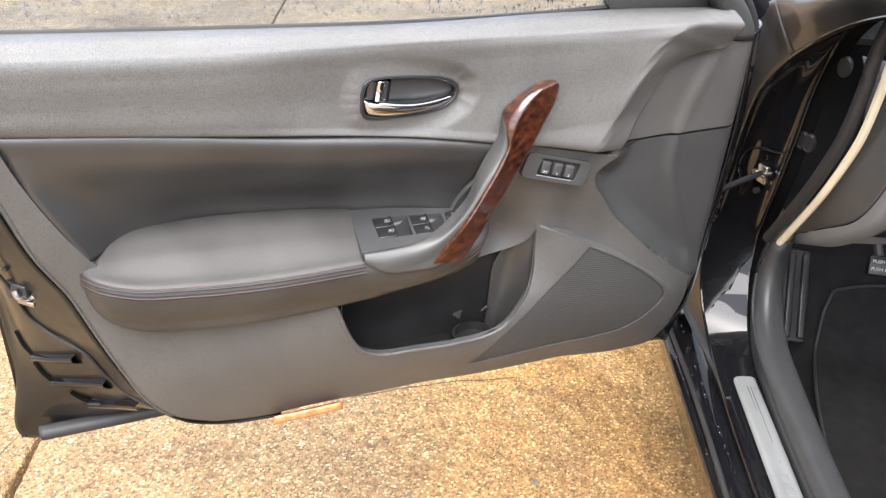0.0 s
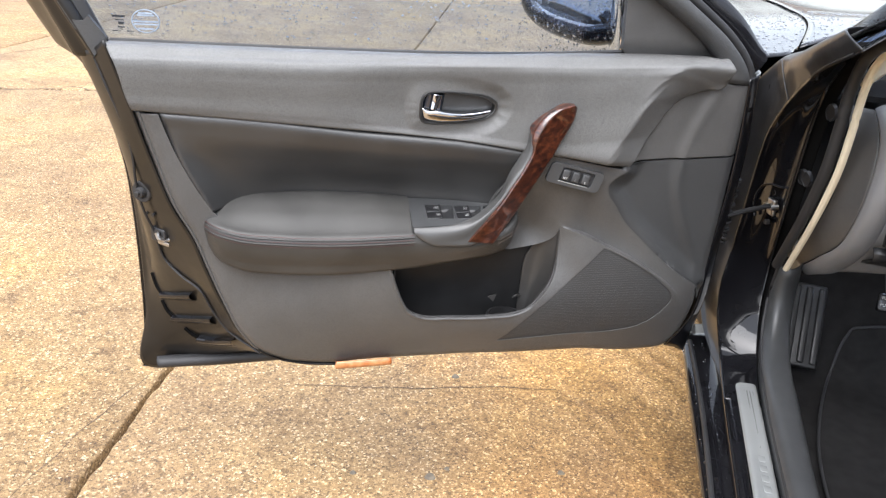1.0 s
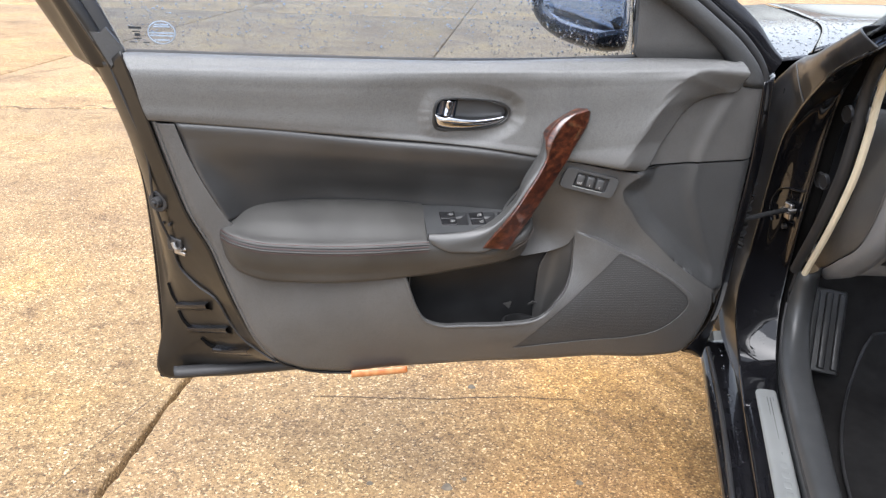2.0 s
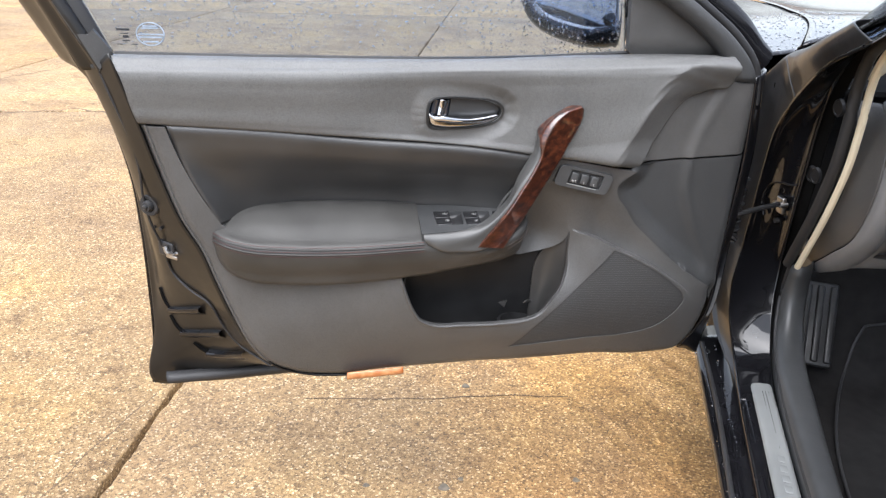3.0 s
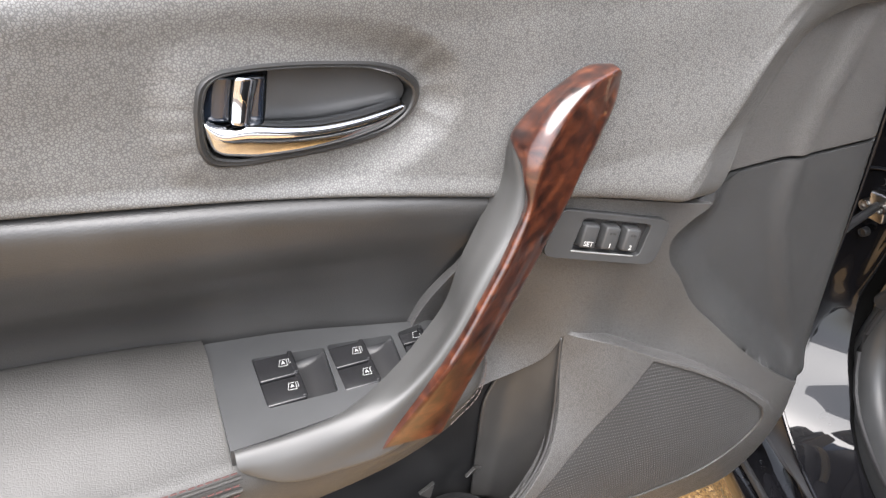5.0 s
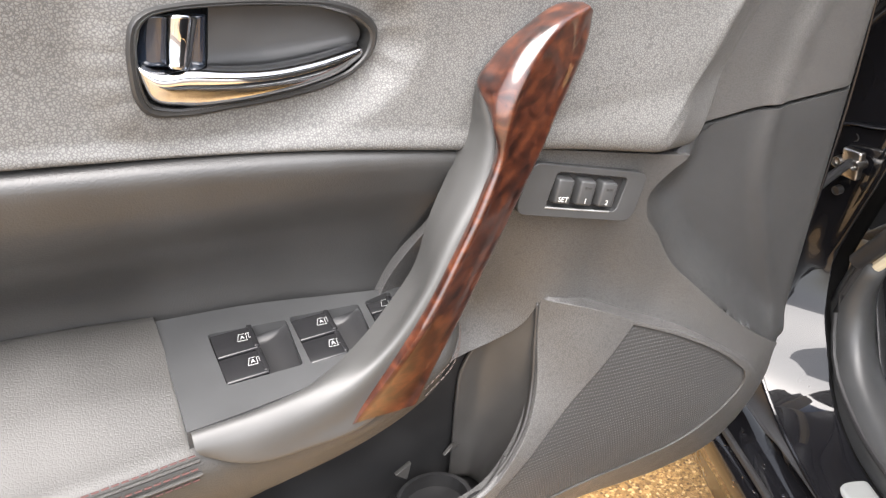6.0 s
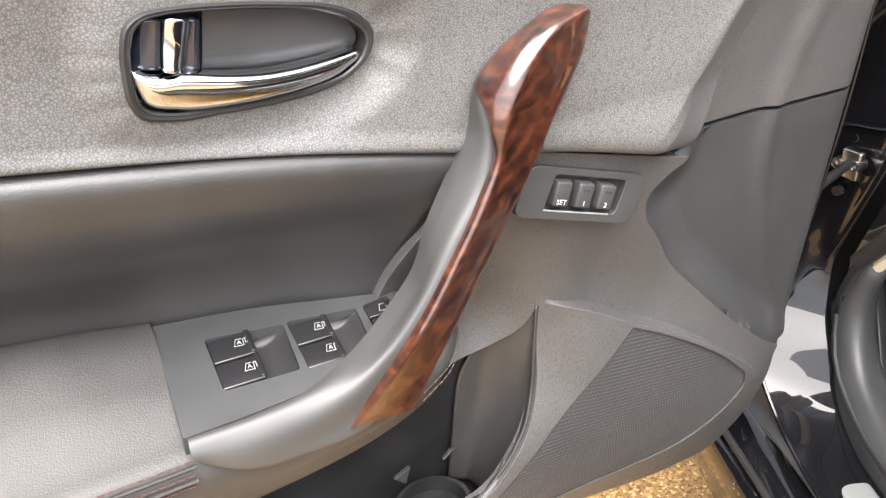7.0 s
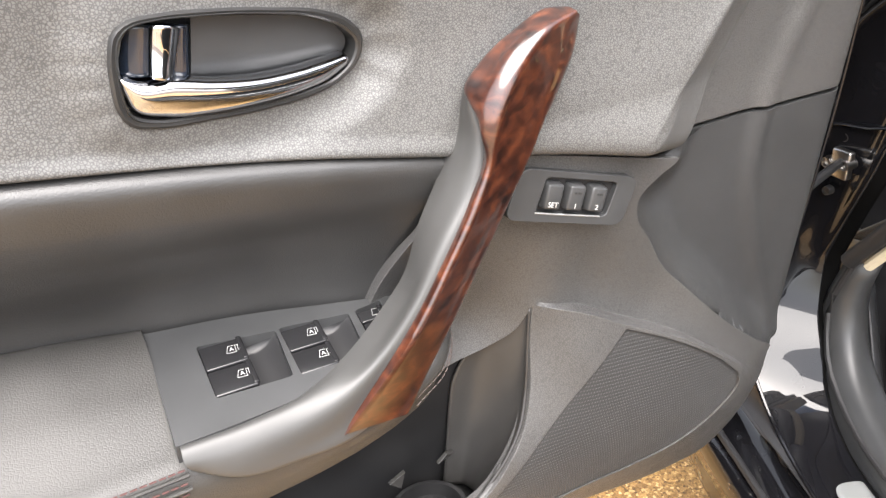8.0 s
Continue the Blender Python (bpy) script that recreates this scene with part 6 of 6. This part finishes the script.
part("dash_band", loft([
    [(0.1025, 0.20, 0.533), (0.1025, 0.10, 0.596), (0.1025, -0.026, 0.690), (0.1025, -0.062, 0.775), (0.1025, -0.047, 0.862), (0.1025, 0.03, 0.902)],
    [(0.110, 0.20, 0.520), (0.110, 0.08, 0.588), (0.110, -0.045, 0.690), (0.110, -0.078, 0.780), (0.110, -0.066, 0.872), (0.110, 0.03, 0.908)],
    [(0.126, 0.21, 0.512), (0.126, 0.07, 0.585), (0.128, -0.052, 0.695), (0.128, -0.086, 0.785), (0.128, -0.078, 0.882), (0.128, 0.03, 0.912)],
    [(0.140, 0.22, 0.515), (0.142, 0.07, 0.590), (0.143, -0.045, 0.700), (0.142, -0.076, 0.785), (0.142, -0.066, 0.884), (0.142, 0.03, 0.910)],
    [(0.146, 0.23, 0.530), (0.148, 0.10, 0.600), (0.149, -0.015, 0.705), (0.147, -0.030, 0.785), (0.146, -0.02, 0.880), (0.146, 0.03, 0.905)]], 40, 24), DASH, dash, "pale grey band round the dashboard end", thick=0.003)
part("pillar_trim", loft([[(0.056, -0.02, 0.945), (0.056, -0.050, 0.982), (0.052, -0.12, 1.014), (0.05, -0.36, 1.092)], [(0.085, 0.03, 0.945), (0.085, -0.02, 0.990), (0.082, -0.10, 1.030), (0.08, -0.36, 1.12)], [(0.115, 0.08, 0.955), (0.115, 0.03, 1.000), (0.11, -0.06, 1.05), (0.10, -0.34, 1.15)]], 30, 12), BEIGE, car, "beige windscreen pillar trim", thick=0.003)
part("dash_lower", loft([[(0.150, -0.026, 0.678), (0.30, -0.005, 0.675), (0.6, 0.0, 0.675)], [(0.152, -0.032, 0.668), (0.30, -0.012, 0.665), (0.6, -0.010, 0.665)], [(0.156, 0.02, 0.632), (0.30, 0.02, 0.630), (0.6, 0.02, 0.63)], [(0.16, 0.16, 0.575), (0.30, 0.14, 0.58), (0.6, 0.14, 0.58)]], 24, 20), DARK, dash, thick=0.003)
button = part("dash_button", block((0.026, 0.016, 0.026), (0.176, -0.026, 0.694), Euler((radians(-12), 0, 0)).to_matrix(), 0.002), GLOSS_DARK, dash, "black switch with a white car symbol")
part("button_icon", merge(block((0.008, 0.0006, 0.003), (0.176, -0.0352, 0.698)), block((0.005, 0.0006, 0.002), (0.176, -0.0358, 0.7010)), block((0.0013, 0.0006, 0.005), (0.1735, -0.0345, 0.692)), block((0.0013, 0.0006, 0.005), (0.1785, -0.0345, 0.692))), INK, button)

floor = part("footwell", loft([[(0.10, -1.6, 0.256), (0.105, -0.05, 0.256), (0.108, 0.20, 0.270), (0.108, 0.34, 0.36), (0.108, 0.40, 0.58)], [(0.25, -1.6, 0.252), (0.25, -0.05, 0.252), (0.26, 0.22, 0.262), (0.26, 0.36, 0.36), (0.26, 0.42, 0.58)], [(1.30, -1.6, 0.252), (1.30, -0.05, 0.252), (1.30, 0.22, 0.262), (1.30, 0.36, 0.36), (1.30, 0.42, 0.60)]], 40, 30), CARPET, car, "black carpeted footwell", thick=0.004)
def foot_floor(p):
    y = p[:, 1]
    return np.interp(y, (-1.6, -0.05, 0.22, 0.36, 0.42), (0.252, 0.252, 0.262, 0.36, 0.58)) + 0.010


mat_edge = path([(0.160, -0.55), (0.170, 0.0), (0.205, 0.15), (0.232, 0.235), (0.262, 0.305), (0.280, 0.330)], [(0.280, 0.330), (0.32, 0.340), (0.6, 0.335)], [(0.6, 0.335), (0.6, -0.55)], [(0.6, -0.55), (0.160, -0.55)], step=0.02)
floor_mat = part("floor_mat", sheet(mat_edge, 0.0, 0.03, 0.008, place=lambda p, d: np.c_[p[:, 0], p[:, 1], foot_floor(p) - d]), CARPET, None, bevel=0.002)
tagged(floor_mat, "black carpet floor mat lying in the footwell", "floor mat")
floor_mat.matrix_basis = CAR
part("mat_binding", tube(np.c_[mat_edge[:58], foot_floor(mat_edge[:58]) + 0.001], 0.003, 120, 6), RUBBER, floor_mat)
rest_m = Matrix.Translation((0.158, 0.258, 0.372)) @ Euler((radians(-38), 0, radians(-4))).to_matrix().to_4x4()
# takes the recess black in place of missing footwell shade
foot_rest = part("foot_rest", turned(block((0.074, 0.014, 0.190), (0, 0, 0), None, 0.006), rest_m), RECESS_BLACK, car, "ribbed rubber foot rest, blackened for the footwell's shade")
for x in (-0.026, 0.0, 0.026):
    part("rib", turned(block((0.015, 0.010, 0.172), (x, -0.008, 0), None, 0.004), rest_m), RECESS_BLACK, foot_rest)
ped_m = Matrix.Translation((0.305, 0.245, 0.462)) @ Euler((radians(-22), 0, radians(-6))).to_matrix().to_4x4()
pedal = part("brake_pedal", turned(block((0.050, 0.016, 0.041), (0, 0, 0), None, 0.005), ped_m), GLOSS_DARK, car, "black parking brake pedal pad with white lettering")
for z, word in ((0.009, "PUSH ON"), (-0.006, "PUSH OFF")):
    lettering("pedal_text", word, 0.0092, ped_m @ Matrix.Translation((0, -0.0085, z)) @ Euler((radians(90), 0, 0)).to_matrix().to_4x4(), INK, pedal)
part("pedal_arm", tube([(0.305, 0.26, 0.47), (0.305, 0.32, 0.52), (0.30, 0.36, 0.62)], 0.008, 16, 8), DARK, pedal)

# front wheel under the wing, on the ground
wheel = part("wheel", loft([[(0.02 + dx, 0.98 + rr * math.cos(a), 0.325 + rr * math.sin(a)) for a in np.linspace(0, 2 * math.pi, 33)[:-1]] for dx, rr in ((0.0, 0.22), (-0.01, 0.25), (-0.012, 0.29), (0.01, 0.32), (0.05, 0.325), (0.17, 0.325), (0.20, 0.31), (0.21, 0.25))], 64, 30, True, True), RUBBER, car, "black tyre standing on the concrete")
part("rim", loft([[(0.02 + dx, 0.98 + rr * math.cos(a), 0.325 + rr * math.sin(a)) for a in np.linspace(0, 2 * math.pi, 33)[:-1]] for dx, rr in ((-0.004, 0.225), (0.0, 0.21), (0.05, 0.19), (0.02, 0.06), (0.015, 0.02))], 48, None, True, True), DARK, wheel)

# plain shell added to close the cabin; its unseen roof shades the footwell
part("firewall", block((1.3, 0.02, 0.64), (0.72, 0.47, 0.58)), DARK, car)
# black plates added to block bright ground seen between wing and bonnet
part("under_wing_plate", block((0.62, 2.15, 0.01), (0.275, 1.32, 0.880)), GAP_BLACK, car)
part("cowl", loft([[(-0.030, 0.26, 0.912), (0.10, 0.50, 0.930), (0.45, 0.74, 0.950), (0.75, 0.82, 0.960)], [(0.0, 0.36, 0.920), (0.10, 0.62, 0.935), (0.45, 0.82, 0.955), (0.75, 0.90, 0.965)]], 24, 3), GAP_BLACK, car, "black cowl under the windscreen", thick=0.004)
part("roof", loft([[(0.05, -0.5, 1.22), (0.05, -1.2, 1.30), (0.05, -1.9, 1.25)], [(0.25, -0.42, 1.36), (0.25, -1.2, 1.44), (0.25, -1.9, 1.36)], [(0.72, -0.40, 1.39), (0.72, -1.2, 1.47), (0.72, -1.9, 1.40)], [(1.35, -0.5, 1.22), (1.35, -1.2, 1.30), (1.35, -1.9, 1.25)]], 30, 24), PAINT, car, "unseen black car roof added to shade the cabin", thick=0.01)
part("far_side", block((0.02, 2.2, 1.0), (1.40, -0.7, 0.75)), DARK, car)

# cracks and single dark stones in the concrete
for line, thin in (([(-1.9, 4.70), (-1.68, 4.66), (-1.43, 4.64), (-1.26, 4.69), (-1.03, 4.58), (-0.80, 4.62), (-0.5, 4.57)], 1.0), ([(-2.1, 5.4), (-1.9, 5.75), (-1.7, 6.05), (-1.55, 6.4)], 0.8),
                   ([(-0.405, 1.47), (-0.45, 1.395), (-0.525, 1.245), (-0.60, 1.08), (-0.68, 0.90)], 0.30), ([(-0.03, 1.39), (0.12, 1.37), (0.30, 1.345), (0.50, 1.33), (0.66, 1.30)], 0.16)):
    q = spline(line, 120)
    q = q + min(1.0, 1.5 * thin) * np.array([[0.03 * noise.noise(Vector((x * 9, y * 9, 3))), 0.045 * noise.noise(Vector((x * 9, y * 9, 7)))] for x, y in q])
    w = thin * np.array([0.006 + 0.008 * abs(noise.noise(Vector((x * 14, y * 14, 1)))) for x, y in q])
    part("crack", loft([np.c_[q[:, 0], q[:, 1] - w, np.full(120, 0.0012)], np.c_[q[:, 0], q[:, 1] + w, np.full(120, 0.0014)]], 120, 2), SOIL, ground, "irregular crack filled with dirt")
for x, y, r in ((0.257, 1.009, 0.012), (0.088, 1.044, 0.007), (0.558, 0.985, 0.008), (0.399, 1.392, 0.010), (0.30, 1.03, 0.006)):
    part("stone", loft([[(x + rr * r * math.cos(a) * (1 + 0.25 * math.sin(3 * a + x * 40)), y + rr * r * math.sin(a), h) for a in np.linspace(0, 2 * math.pi, 11)[:-1]] for rr, h in ((1.05, -0.002), (1.0, 0.0012), (0.8, 0.0020), (0.1, 0.0021))], 12, 5, True, True), STONE, ground)
